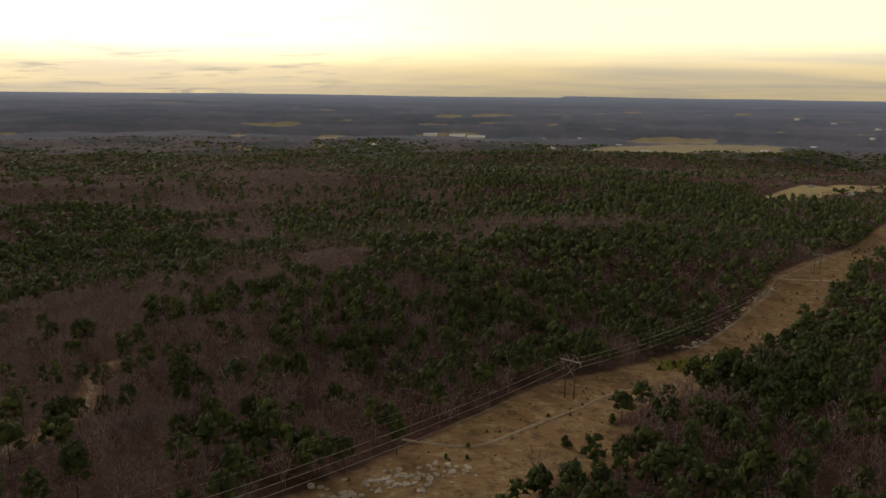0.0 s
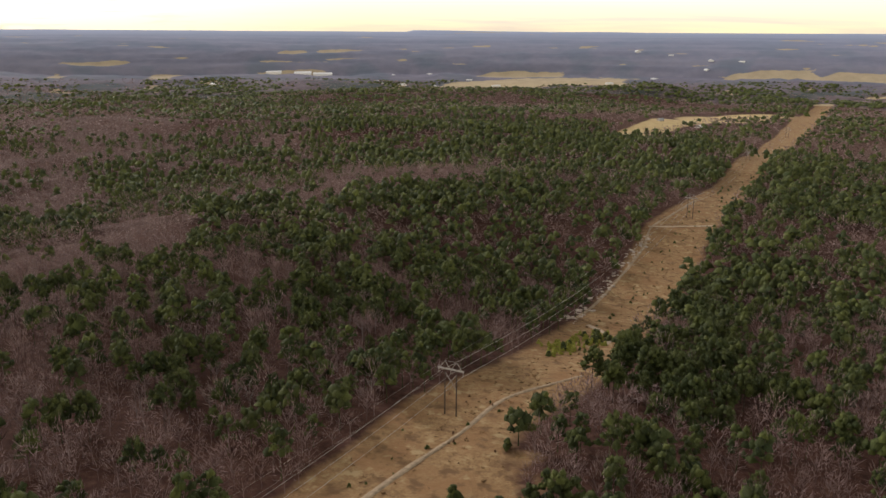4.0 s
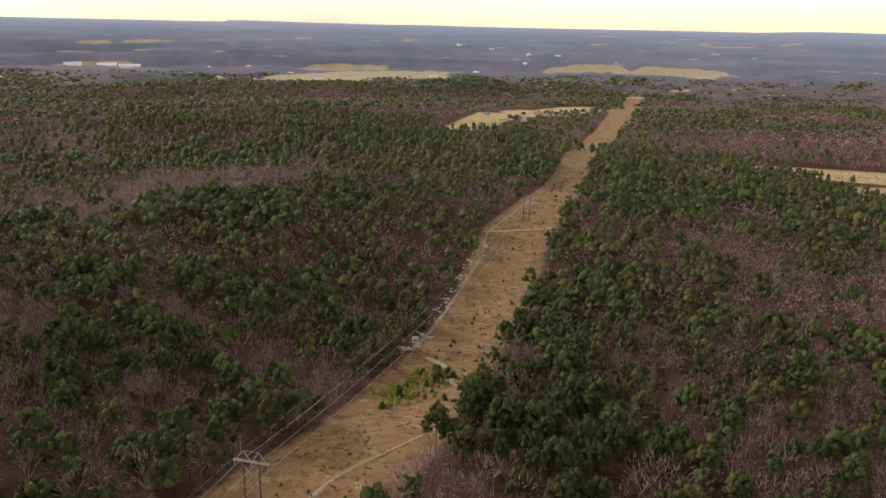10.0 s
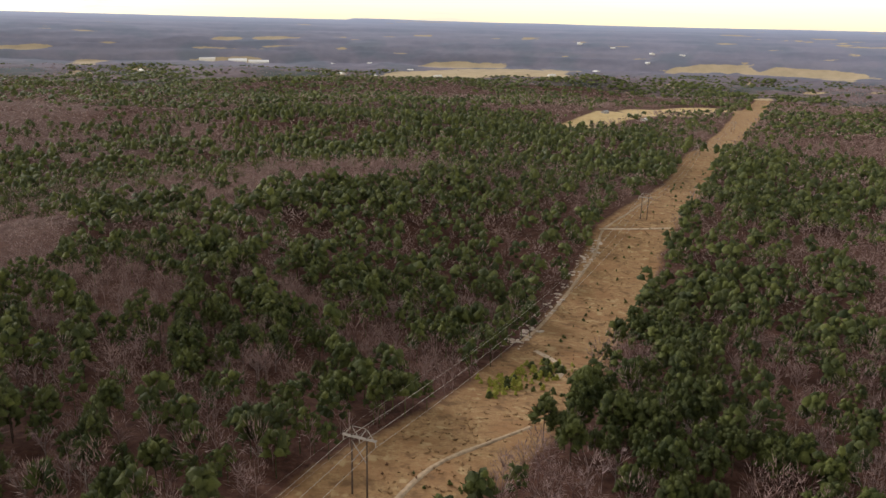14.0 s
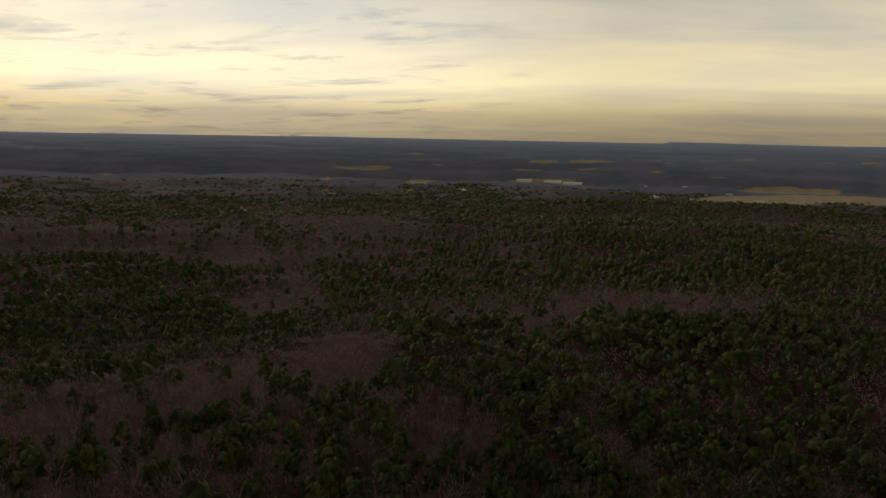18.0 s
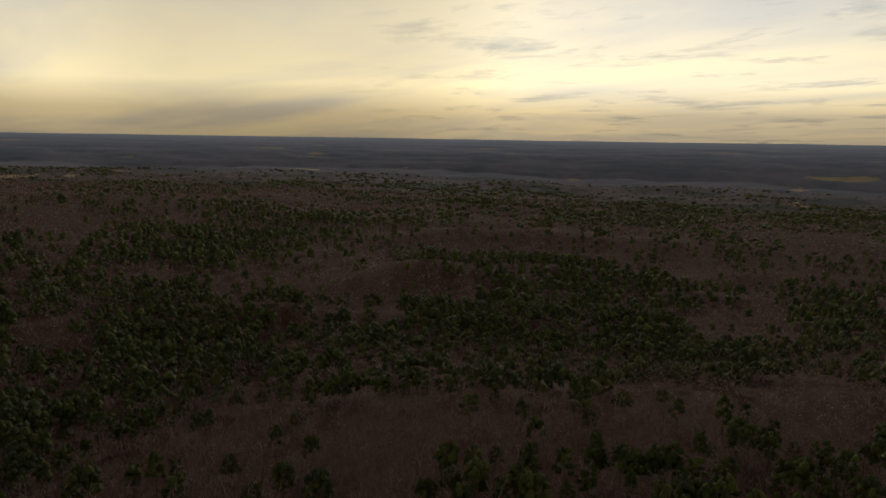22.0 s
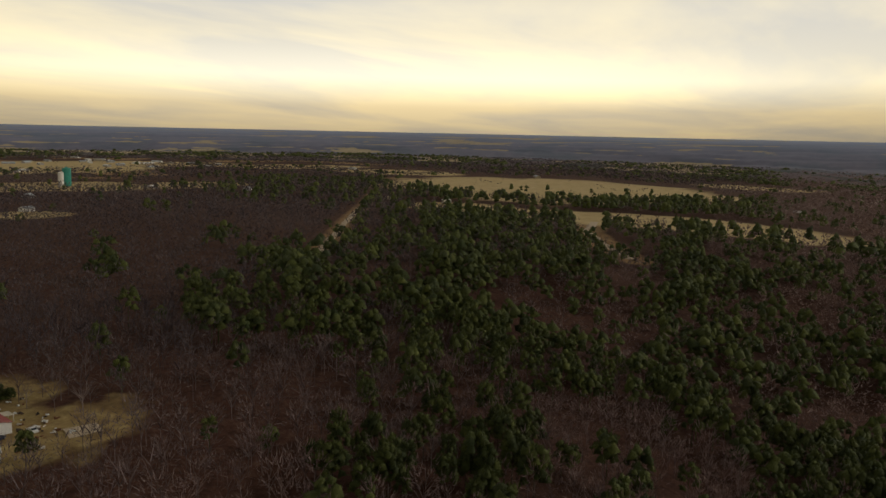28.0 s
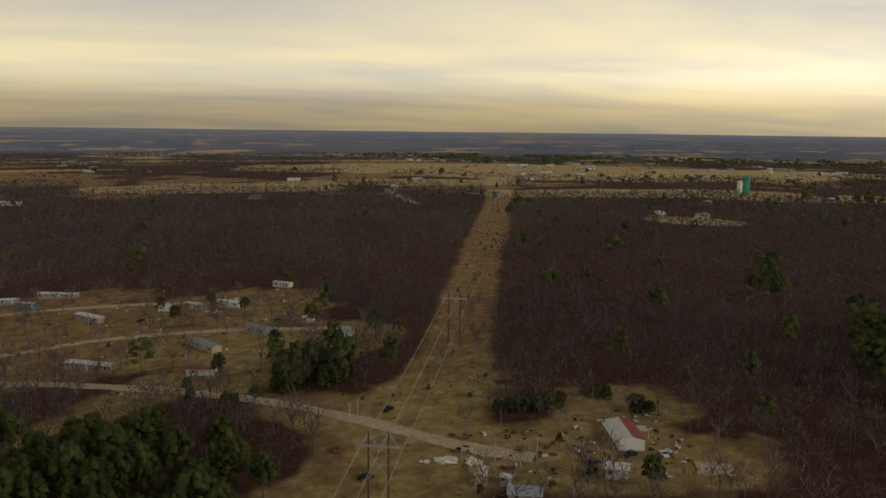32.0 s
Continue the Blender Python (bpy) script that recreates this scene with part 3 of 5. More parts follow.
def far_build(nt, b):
    """Distant country: bare woods, pine woods and pale fields, with painted haze."""
    mid, big = noise_node(nt, 0.02, 5, 0.6), noise_node(nt, 0.004, 4)
    streak = sum_node(nt, mid, attr_node(nt, "belt"), 0.12)
    wood = ramp_node(nt, mid, (0.3, (0.11, 0.082, 0.09)), (0.7, (0.20, 0.155, 0.165)))
    pine = ramp_node(nt, mid, (0.3, (0.035, 0.048, 0.04)), (0.7, (0.075, 0.09, 0.08)))
    woods = mix_node(nt, step_node(nt, big, 0.47, 0.6), wood, pine)
    field = ramp_node(nt, mid, (0.3, (0.44, 0.34, 0.19)), (0.7, (0.58, 0.46, 0.27)))
    ragged = noise_node(nt, 0.014, 7, 0.7)
    o = step_node(nt, sum_node(nt, ragged, attr_node(nt, "open"), 0.8), 0.46, 0.54)
    # blue-grey haze mixed into the base colour, stronger with distance
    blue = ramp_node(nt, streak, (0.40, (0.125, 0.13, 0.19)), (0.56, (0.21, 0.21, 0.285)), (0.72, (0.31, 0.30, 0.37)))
    blue = mix_node(nt, attr_node(nt, "haze_share"), blue, (0.35, 0.41, 0.57))
    land_ = mix_node(nt, attr_node(nt, "haze_share"), woods, blue)
    nt.links.new(mix_node(nt, o, land_, mix_node(nt, step_node(nt, attr_node(nt, "haze_share"), 0.1, 2.6), field, (0.42, 0.44, 0.48))), b.inputs["Base Color"])


def pine_build(nt, b):
    isl, big, fine = island_node(nt), noise_node(nt, 0.05, 2), noise_node(nt, 2.6, 5, 0.75)
    leaf = ramp_node(nt, isl, (0.0, (0.028, 0.039, 0.011)), (0.5, (0.070, 0.088, 0.020)), (1.0, (0.140, 0.158, 0.034)))
    leaf = mix_node(nt, step_node(nt, big, 0.4, 0.65), leaf, mix_node(nt, 0.4, leaf, (0.095, 0.102, 0.034)))
    tree = noise_node(nt, 0.13, 1)
    leaf = mix_node(nt, step_node(nt, tree, 0.52, 0.68), leaf, mix_node(nt, 0.5, leaf, (0.145, 0.165, 0.036)))
    leaf = mix_node(nt, step_node(nt, tree, 0.46, 0.32), leaf, mix_node(nt, 0.5, leaf, (0.035, 0.055, 0.022)))
    leaf = mix_node(nt, step_node(nt, fine, 0.48, 0.72), leaf, (0.05, 0.068, 0.016))
    nt.links.new(leaf, b.inputs["Base Color"])
    bump_node(nt, b, fine, 0.8, 0.8)


def bare_build(nt, b):
    isl, big = island_node(nt), noise_node(nt, 0.025, 3)
    c = ramp_node(nt, isl, (0.0, (0.205, 0.138, 0.125)), (0.7, (0.34, 0.247, 0.232)), (1.0, (0.46, 0.355, 0.335)))
    c = mix_node(nt, step_node(nt, big, 0.4, 0.65), c, mix_node(nt, 0.4, c, (0.28, 0.17, 0.14)))
    # darker southern woods: the dim exposure there is put into the twig colour
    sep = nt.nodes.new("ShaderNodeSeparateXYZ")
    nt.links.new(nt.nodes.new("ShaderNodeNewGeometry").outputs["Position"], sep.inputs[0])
    hardwood = ramp_node(nt, isl, (0.0, (0.050, 0.040, 0.048)), (0.8, (0.125, 0.103, 0.116)), (1.0, (0.24, 0.20, 0.205)))
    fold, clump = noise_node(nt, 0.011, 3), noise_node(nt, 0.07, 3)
    hardwood = mix_node(nt, step_node(nt, fold, 0.45, 0.62), hardwood, mix_node(nt, 0.55, hardwood, (0.20, 0.165, 0.165)))
    hardwood = mix_node(nt, step_node(nt, clump, 0.5, 0.66), hardwood, mix_node(nt, 0.55, hardwood, (0.115, 0.062, 0.046)))
    hardwood = mix_node(nt, step_node(nt, clump, 0.42, 0.30), hardwood, mix_node(nt, 0.6, hardwood, (0.035, 0.03, 0.036)))
    c = mix_node(nt, step_node(nt, sep.outputs["Y"], 200.0, -20.0), c, hardwood)
    nt.links.new(c, b.inputs["Base Color"])


M_GROUND = material("ground", ground_build, 0.95)
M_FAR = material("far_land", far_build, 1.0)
M_PINE = material("pine_needles", pine_build, 0.75)
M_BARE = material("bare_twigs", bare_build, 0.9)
M_BARK = material("bark", plain((0.11, 0.08, 0.06), 0.4, 3.0), 0.9)
M_SNAG = material("bleached_wood", plain((0.5, 0.46, 0.42), 0.2, 2.0), 0.8)
M_POLE = material("weathered_pole", plain((0.10, 0.07, 0.055), 0.35, 2.0), 0.9)
M_ARM = material("grey_timber", plain((0.42, 0.385, 0.35), 0.2, 2.0), 0.8)
M_WIRE = material("aluminium_cable", plain((0.56, 0.52, 0.47), 0.1, 0.5), 0.5, 0.15)
M_DIRT = material("pale_dirt", plain((0.58, 0.46, 0.32), 0.2, 0.5, 0.1), 0.95)
M_ROCK = material("pale_rock", plain((0.58, 0.49, 0.39), 0.25, 0.8, 0.1), 0.9)


# ---- mesh helpers ----
def mesh_of(name, verts, faces, mats, smooth=False):
    """A mesh from arrays of places and of triangles or quads."""
    verts, faces = np.asarray(verts, np.float32), np.asarray(faces, np.int32)
    me = bpy.data.meshes.new(name)
    n, k = faces.shape
    me.vertices.add(len(verts)); me.loops.add(n * k); me.polygons.add(n)
    me.vertices.foreach_set("co", verts.ravel())
    me.loops.foreach_set("vertex_index", faces.ravel())
    me.polygons.foreach_set("loop_start", np.arange(0, n * k, k, dtype=np.int32))
    if smooth:
        me.polygons.foreach_set("use_smooth", np.ones(n, bool))
    for m in (mats if isinstance(mats, list) else [mats]):
        me.materials.append(m)
    me.update(calc_edges=True)
    me.validate()
    return me


def give(me, name, values):
    a = me.attributes.new(name, "FLOAT", "POINT")
    a.data.foreach_set("value", np.asarray(values, np.float32).ravel())


def part(name, bm, mat, parent, label=""):
    me = bpy.data.meshes.new(name)
    bm.to_mesh(me)
    bm.free()
    me.materials.append(mat)
    ob = new(name, me)
    ob.parent = parent
    return tagged(ob, label) if label else ob


def part_of(name, verts, faces, mat, parent, label="", smooth=False):
    ob = new(name, mesh_of(name, verts, faces, mat, smooth))
    ob.parent = parent
    return tagged(ob, label) if label else ob


def stick(a, b, r0, r1, n=6, caps=False):
    """A tapered round bar from a to b: places and triangles."""
    a, b = np.array(a, float), np.array(b, float)
    d = (b - a) / max(1e-6, np.linalg.norm(b - a))
    u = np.cross(d, (0, 0, 1) if abs(d[2]) < 0.9 else (1, 0, 0)); u /= np.linalg.norm(u)
    w = np.cross(d, u)
    t = np.arange(n) * 2 * math.pi / n
    ring = np.cos(t)[:, None] * u + np.sin(t)[:, None] * w
    v = np.vstack([a + ring * r0, b + ring * r1])
    f = []
    for k in range(n):
        m = (k + 1) % n
        f += [(k, m, n + m), (k, n + m, n + k)]
    if caps:
        v = np.vstack([v, b]); f += [(n + k, n + (k + 1) % n, 2 * n) for k in range(n)]
    return v, f


def join(pieces):
    vs, fs, n = [], [], 0
    for v, f in pieces:
        vs.append(np.asarray(v, float)); fs.append(np.asarray(f, int) + n); n += len(v)
    return np.vstack(vs), np.vstack(fs)


# ---- ground ----
def build_ground():
    inner, rings = 90.0, [0.0, 30.0, 60.0]
    r = inner
    while r < 2750:
        rings.append(r)
        r *= 1.0175
    rings.append(2750.0)
    seg = 560
    rr, aa = np.meshgrid(rings, np.arange(seg) * 2 * math.pi / seg, indexing="ij")
    x, y = HX - rr * np.sin(aa), HY + rr * np.cos(aa)
    z = land(x, y) + 0.5 * (rough(x, y, 9, 8) - 0.5)
    n = len(rings)
    i, j = np.meshgrid(np.arange(n - 1), np.arange(seg), indexing="ij")
    k = (j + 1) % seg
    f = np.stack([i * seg + j, i * seg + k, (i + 1) * seg + k, (i + 1) * seg + j], -1).reshape(-1, 4)[:, ::-1]
    me = mesh_of("ground", np.stack([x, y, z], -1).reshape(-1, 3), f, M_GROUND, True)
    give(me, "open", np.clip(open_ground(x, y), -1, 1))
    give(me, "lawn", np.clip(1.3 - np.hypot(x + 150, y + 60) / 190, 0, 1))
    hay = np.full(x.shape, -1.0)
    for e in FIELDS:
        hay = np.maximum(hay, blob(x, y, e) * 2)
    give(me, "hay", np.clip(hay * 4 + 0.8, 0, 1))
    tagged(new("ground", me), "brown leaf litter and dry tan winter grass", "ground", kind="structure")


def build_far_land():
    rings, r = [], 2680.0
    while r < 4930:
        rings.append(r)
        r *= 1.006 if r < 4000 else 1.0045
    rings.append(4935.0)
    seg = 720
    rr, aa = np.meshgrid(rings, np.arange(seg) * 2 * math.pi / seg, indexing="ij")
    x, y = HX - rr * np.sin(aa), HY + rr * np.cos(aa)
    op = open_ground(x, y)
    op = np.where(y < 600, op - 1.5, op)     # small fields only, to the south
    true = np.log(np.where(rr < 4000, rr, 4000 * np.exp((rr - 4000) / 900 * 2.7)))
    for s, wide, deep in ((21, 10.0, 7.0), (22, 18.0, 11.0)):
        k = rough(aa * wide, true * deep, 1.0, s)
        op = np.maximum(op, (k - (0.78 if s == 21 else 0.74) + 0.10 * (y < 0) + 0.12 * (y < 0) * (rr < 3950)) * 3.0 * np.clip((rr - 2750) / 400, 0, 1))
    wood = np.clip(0.3 - op, 0, 1)
    far = np.clip((rr - 4000) / 900, 0, 1)
    z = land(x, y) + wood * (1 - far) * (14 * rough(x, y, 26, 13) + 6 * lattice(np.floor(x / 9), np.floor(y / 9), 2)) + 10 * far * (1 - far) * rough(x, y, 400, 15)
    up = np.clip((rr - 4700) / 230, 0, 1)
    hills = rough(aa * 2300 / (2 * math.pi), aa * 0, 120, 31) - 0.45
    z = z + up * (5 + 38 * np.clip(hills, 0, 1) * np.clip(np.cos(aa + 0.5), 0.12, 1)) - 12 * np.clip((2760 - rr) / 60, 0, 1)
    n = len(rings)
    i, j = np.meshgrid(np.arange(n - 1), np.arange(seg), indexing="ij")
    k = (j + 1) % seg
    f = np.stack([i * seg + j, i * seg + k, (i + 1) * seg + k, (i + 1) * seg + j], -1).reshape(-1, 4)[:, ::-1]
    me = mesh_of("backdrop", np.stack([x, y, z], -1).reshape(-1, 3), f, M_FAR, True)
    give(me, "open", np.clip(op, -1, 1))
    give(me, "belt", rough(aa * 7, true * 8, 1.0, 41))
    give(me, "haze_share", np.clip((rr - 3100) / 1780, 0, 1))
    tagged(new("backdrop", me), "distant wooded country with pale fields, painted with blue-grey haze", "backdrop", kind="structure")


# ---- trees ----
rng = np.random.default_rng(7)


def tuft(n, sides=6):
    """n rounded, uneven domes of needles about the origin, one radius wide."""
    t = np.arange(sides) * 2 * math.pi / sides
    v = np.zeros((n, 2 * sides + 1, 3))
    turn = rng.uniform(0, 6.3, (n, 1))
    for k, (wide, lo, hi, off) in enumerate(((1.0, -0.95, -0.1, 0.0), (0.66, 0.05, 0.6, 0.5))):
        ring = slice(k * sides, (k + 1) * sides)
        rad, a = wide * rng.uniform(0.55, 1.4, (n, sides)), t + turn + off * 2 * math.pi / sides
        v[:, ring, 0], v[:, ring, 1], v[:, ring, 2] = np.cos(a) * rad, np.sin(a) * rad, rng.uniform(lo, hi, (n, sides))
    v[:, -1, 2] = rng.uniform(0.6, 1.0, n)
    v[:, -1, :2] = rng.uniform(-0.35, 0.35, (n, 2))
    f = []
    for k in range(sides):
        m = (k + 1) % sides
        f += [(k, m, sides + k), (m, sides + m, sides + k), (sides + k, sides + m, 2 * sides)]
    return v, np.array(f)


def pine_crown(h, r, clumps, sides=6):
    """Places and triangles of a rounded pine crown: h the tree's height, r the crown's radius."""
    v, f = tuft(clumps, sides)
    u = (np.arange(clumps) + 0.5) / clumps
    lev = 0.46 + 0.50 * u ** 0.8                     # share of the height
    wide = np.sqrt(np.clip(1 - ((lev - 0.56) / 0.44) ** 2, 0.03, 1))
    a = np.arange(clumps) * 2.4 + rng.uniform(-0.5, 0.5, clumps)
    d = r * wide * rng.uniform(0.45, 0.9, clumps)
    size = r * (0.10 + 0.95 / math.sqrt(clumps)) * rng.uniform(0.7, 1.25, clumps) * (0.75 + 0.3 * wide)
    if clumps < 3:
        d = d * 0.1
    v = v * size[:, None, None]
    v[:, :, 0] += (np.cos(a) * d)[:, None]
    v[:, :, 1] += (np.sin(a) * d)[:, None]
    v[:, :, 2] += (lev * h - 0.3 * size)[:, None]
    ff = f[None] + (np.arange(clumps) * (2 * sides + 1))[:, None, None]
    return v.reshape(-1, 3), ff.reshape(-1, 3)


def sprays(v, h, n, long, wide):
    """n needle sprays that stand up and out from the crown's places v."""
    k = rng.integers(0, len(v), n)
    p = v[k] + rng.normal(0, 0.25, (n, 3))
    d = p - np.array((0, 0, 0.55 * h))
    d = d / (np.linalg.norm(d, axis=-1, keepdims=True) + 1e-6) + rng.normal(0, 0.45, (n, 3)) + np.array((0, 0, 0.35))
    return sliver(p - d * 0.25 * long, d * long * rng.uniform(0.6, 1.25, (n, 1)), wide)


def sliver(p, d, w):
    """Thin triangles from places p along d, w wide at the foot."""
    s = np.cross(d, rng.normal(size=p.shape))
    s /= np.linalg.norm(s, axis=-1, keepdims=True) + 1e-9
    v = np.stack([p - s * w / 2, p + s * w / 2, p + d], 1)
    return v.reshape(-1, 3), np.arange(len(p) * 3).reshape(-1, 3)


def bare_crown(h, r, twigs, w):
    """Rounded crown of bare twigs that fan up and out."""
    u = rng.uniform(0, 1, twigs)
    a = rng.uniform(0, 2 * math.pi, twigs)
    lev = 0.40 + 0.5 * u
    wide = np.sqrt(np.clip(1 - ((lev - 0.62) / 0.36) ** 2, 0.03, 1))
    d = r * wide * rng.uniform(0.15, 0.95, twigs) ** 0.7
    p = np.stack([np.cos(a) * d, np.sin(a) * d, lev * h], -1)
    q = np.stack([np.cos(a) * d / r, np.sin(a) * d / r, 0.25 + 0.9 * u], -1) + rng.normal(0, 0.3, (twigs, 3))
    q *= (h * rng.uniform(0.09, 0.2, twigs) / (np.linalg.norm(q, axis=-1) + 1e-6))[:, None]
    return sliver(p, q, w)


def limbs(h, r, n, w):
    a = np.arange(n) * 2.4 + rng.uniform(-0.4, 0.4, n)
    p = np.stack([np.zeros(n), np.zeros(n), h * rng.uniform(0.25, 0.6, n)], -1)
    d = np.stack([np.cos(a) * r * 0.8, np.sin(a) * r * 0.8, h * rng.uniform(0.25, 0.42, n)], -1)
    v1, f1 = sliver(p, d, w)
    v2, f2 = sliver(p, d, w)
    return join([(v1, f1), (v2, f2)])


def pine_model(clumps, sides, trunk, needles=0, long=1.0, wide=0.5):
    h, r = rng.uniform(13.5, 17.5), rng.uniform(3.6, 4.8)
    ps = [pine_crown(h, r, clumps, sides)]
    if needles:
        ps.append(sprays(ps[0][0], h, needles, long, wide))
    if trunk:
        ps.append(stick((0, 0, -1), (0, 0, h * 0.8), 0.22, 0.08, 3))
    return join(ps)


def bare_model(twigs, w, nl, trunk):
    h, r = rng.uniform(11, 15), rng.uniform(3.3, 4.7)
    ps = [bare_crown(h, r, twigs, w)]
    if nl:
        ps.append(limbs(h, r, nl, w * 1.5))
    if trunk:
        ps.append(stick((0, 0, -1), (0, 0, h * 0.55), 0.13, 0.06, 3))
    return join(ps)


def scatter(models, x, y, turn, size, tall):
    """One joined mesh of many trees, each a turned and scaled model."""
    which = rng.integers(0, len(models), len(x))
    z = land(x, y)
    vs, fs, n = [], [], 0
    for k, (v, f) in enumerate(models):
        s = which == k
        if not s.any():
            continue
        c, q = np.cos(turn[s])[:, None], np.sin(turn[s])[:, None]
        g = size[s][:, None]
        w = np.stack([(v[None, :, 0] * c - v[None, :, 1] * q) * g + x[s][:, None], (v[None, :, 0] * q + v[None, :, 1] * c) * g + y[s][:, None],
                      v[None, :, 2] * tall[s][:, None] + z[s][:, None]], -1)
        fs.append((f[None] + (np.arange(s.sum()) * len(v))[:, None, None]).reshape(-1, 3) + n)
        vs.append(w.reshape(-1, 3))
        n += len(vs[-1])
    return np.vstack(vs), np.vstack(fs)


def in_sight(x, y):
    """The part of the land that the walk looks over."""
    a = np.degrees(np.arctan2(-(x - HX), y - HY)) % 360
    return (a < 206) | (a > 290) | (np.hypot(x - HX, y - HY) < 240)


def spots(r0, r1, cell):
    """Jittered places for trees between two radii, with the share of pines there."""
    g = np.arange(-r1, r1, cell)
    x, y = np.meshgrid(g, g)
    x, y = x.ravel() + rng.uniform(-0.48, 0.48, x.size) * cell, y.ravel() + rng.uniform(-0.48, 0.48, y.size) * cell
    r = np.hypot(x, y)
    k = (r >= r0) & (r < r1)
    x, y = x[k] + HX, y[k] + HY
    k = in_sight(x, y)
    x, y = x[k], y[k]
    o = open_ground(x, y)
    r = np.hypot(x - HX, y - HY)
    # a few field trees and hedgerows far off, and gaps in the woods
    k = ((o < 0.02) & (rng.random(len(x)) < 0.72 + 0.4 * rough(x, y, 30, 61))) | ((r > 700) & (o < 1.5) & (rng.random(len(x)) < np.where((rough(0.45 * x + 0.2 * y, y - 0.45 * x, 80, 62) > 0.65) & (y < -620), 0.45, 0.014)))
    # some trees stand about the yards
    k |= (o < 0.7) & (y < 40) & (r < 560) & (rng.random(len(x)) < np.where(o < 0.3, 0.34, 0.12)) & (off_line(x, y, STRIP)[0] > 30) & (off_line(x, y, [(-25, -140), (-100, -99), (-163, -40), (-203, 2)])[0] > 7)
    x, y = x[k], y[k]
    return x, y, rng.random(len(x)) < pine_share(x, y)


# where single trees can be told apart best
NEAR = [(-85, 330), (105, 345), (-250, 350), (-300, 110), (-40, 420), (-100, -20), (-150, 250)]
PICKED = {}


def build_woods():
    lod = [
        (0, 400, 7.0, [pine_model(13, 4, True, 84, 0.85, 0.6) for _ in range(10)], [bare_model(64, 0.21, 5, True) for _ in range(8)]),
        (400, 760, 7.6, [pine_model(5, 4, False, 20, 1.1, 0.9) for _ in range(8)], [bare_model(24, 0.46, 0, False) for _ in range(6)]),
        (760, 1450, 9.0, [pine_model(2, 4, False, 4, 1.6, 1.5) for _ in range(8)], [bare_model(9, 1.15, 0, False) for _ in range(6)]),
        (1450, 2600, 12.0, [pine_model(1, 3, False) for _ in range(5)], [bare_model(4, 2.4, 0, False) for _ in range(5)]),
        (2600, 3720, 17.0, [pine_model(1, 3, False) for _ in range(4)], [bare_model(3, 3.2, 0, False) for _ in range(4)]),
    ]
    names = ["near", "mid", "far", "distant", "farthest"]
    for (r0, r1, cell, pm, bmod), nm in zip(lod, names):
        x, y, pine = spots(r0, r1, cell)
        if nm == "near":
            near = np.min([np.hypot(x - a, y - b) for a, b in NEAR], axis=0)
            single = np.zeros(len(x), bool)
            for p in (True, False):
                k = np.where(pine == p)[0]
                k = k[np.argsort(near[k])[:260 if p else 110]]
                single[k] = True
                PICKED[p] = (x[k], y[k])
            x, y, pine = x[~single], y[~single], pine[~single]
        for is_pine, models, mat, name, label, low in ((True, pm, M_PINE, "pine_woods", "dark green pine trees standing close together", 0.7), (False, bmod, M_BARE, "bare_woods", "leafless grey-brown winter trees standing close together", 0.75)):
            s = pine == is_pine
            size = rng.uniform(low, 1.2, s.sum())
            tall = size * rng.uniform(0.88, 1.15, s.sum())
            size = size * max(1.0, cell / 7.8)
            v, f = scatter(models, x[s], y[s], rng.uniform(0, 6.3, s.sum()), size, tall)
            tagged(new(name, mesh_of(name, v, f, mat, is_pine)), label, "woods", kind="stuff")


build_ground()
build_far_land()
build_woods()


# ---- power line ----
def build_tower(x, y, turn, top):
    """Two wooden poles with a long cross-arm, V braces from the pole tops and an X brace below; top: height of the pole tops."""
    z = float(land(x, y))
    h = top - z
    t = new("power_line_tower")
    t.matrix_world = pose(x, y, z, 0, 0, turn)
    tagged(t, "wooden H-frame power line tower with grey cross-arm", "transmission tower", "towers of the power line")
    arm = h - 3.4
    for s in (-1, 1):
        part_of("pole", *stick((s * 2.35, 0, -1.5), (s * 2.35, 0, h), 0.3, 0.2, 8, True), M_POLE, t, smooth=True)
    for dy in (-0.28, 0.28):
        bm = bmesh.new()
        bmesh.ops.create_cube(bm, size=1, matrix=Matrix.LocRotScale((0, dy, arm), None, (10.6, 0.16, 0.42)))
        part("crossarm", bm, M_ARM, t)
    part_of("tie_bar", *stick((-2.35, 0.2, h - 0.4), (2.35, 0.2, h - 0.4), 0.07, 0.07, 5), M_ARM, t)
    for s in (-1, 1):
        part_of("x_brace", *stick((s * 2.35, 0.25 * s, arm - 8.0), (-s * 2.35, 0.25 * s, arm - 1.8), 0.13, 0.13, 5), M_ARM, t)
        part_of("v_brace", *stick((s * 2.35, 0, h - 0.3), (s * 0.25, 0, arm), 0.12, 0.12, 5), M_ARM, t)
        part_of("v_brace", *stick((s * 2.35, 0, h - 0.3), (s * 4.6, 0, arm), 0.12, 0.12, 5), M_ARM, t)
    for s in (-5.0, 0, 5.0):
        part_of("insulator", *stick((s, 0, arm - 0.2), (s, 0, arm - 1.9), 0.13, 0.13, 6), M_ARM, t, "pale string of insulator discs")
    return (x, y, z, turn, h)


TOWERS = [build_tower(*t) for t in ((-420, -590, -20, 78), (-215, -107, -22, 76), (-153, 26, -25, 72.5), (12, 327, -29, 34.0), (232, 704, -29, 17.5), (436, 1072, -30, 0), (690, 1500, -31, -22))]


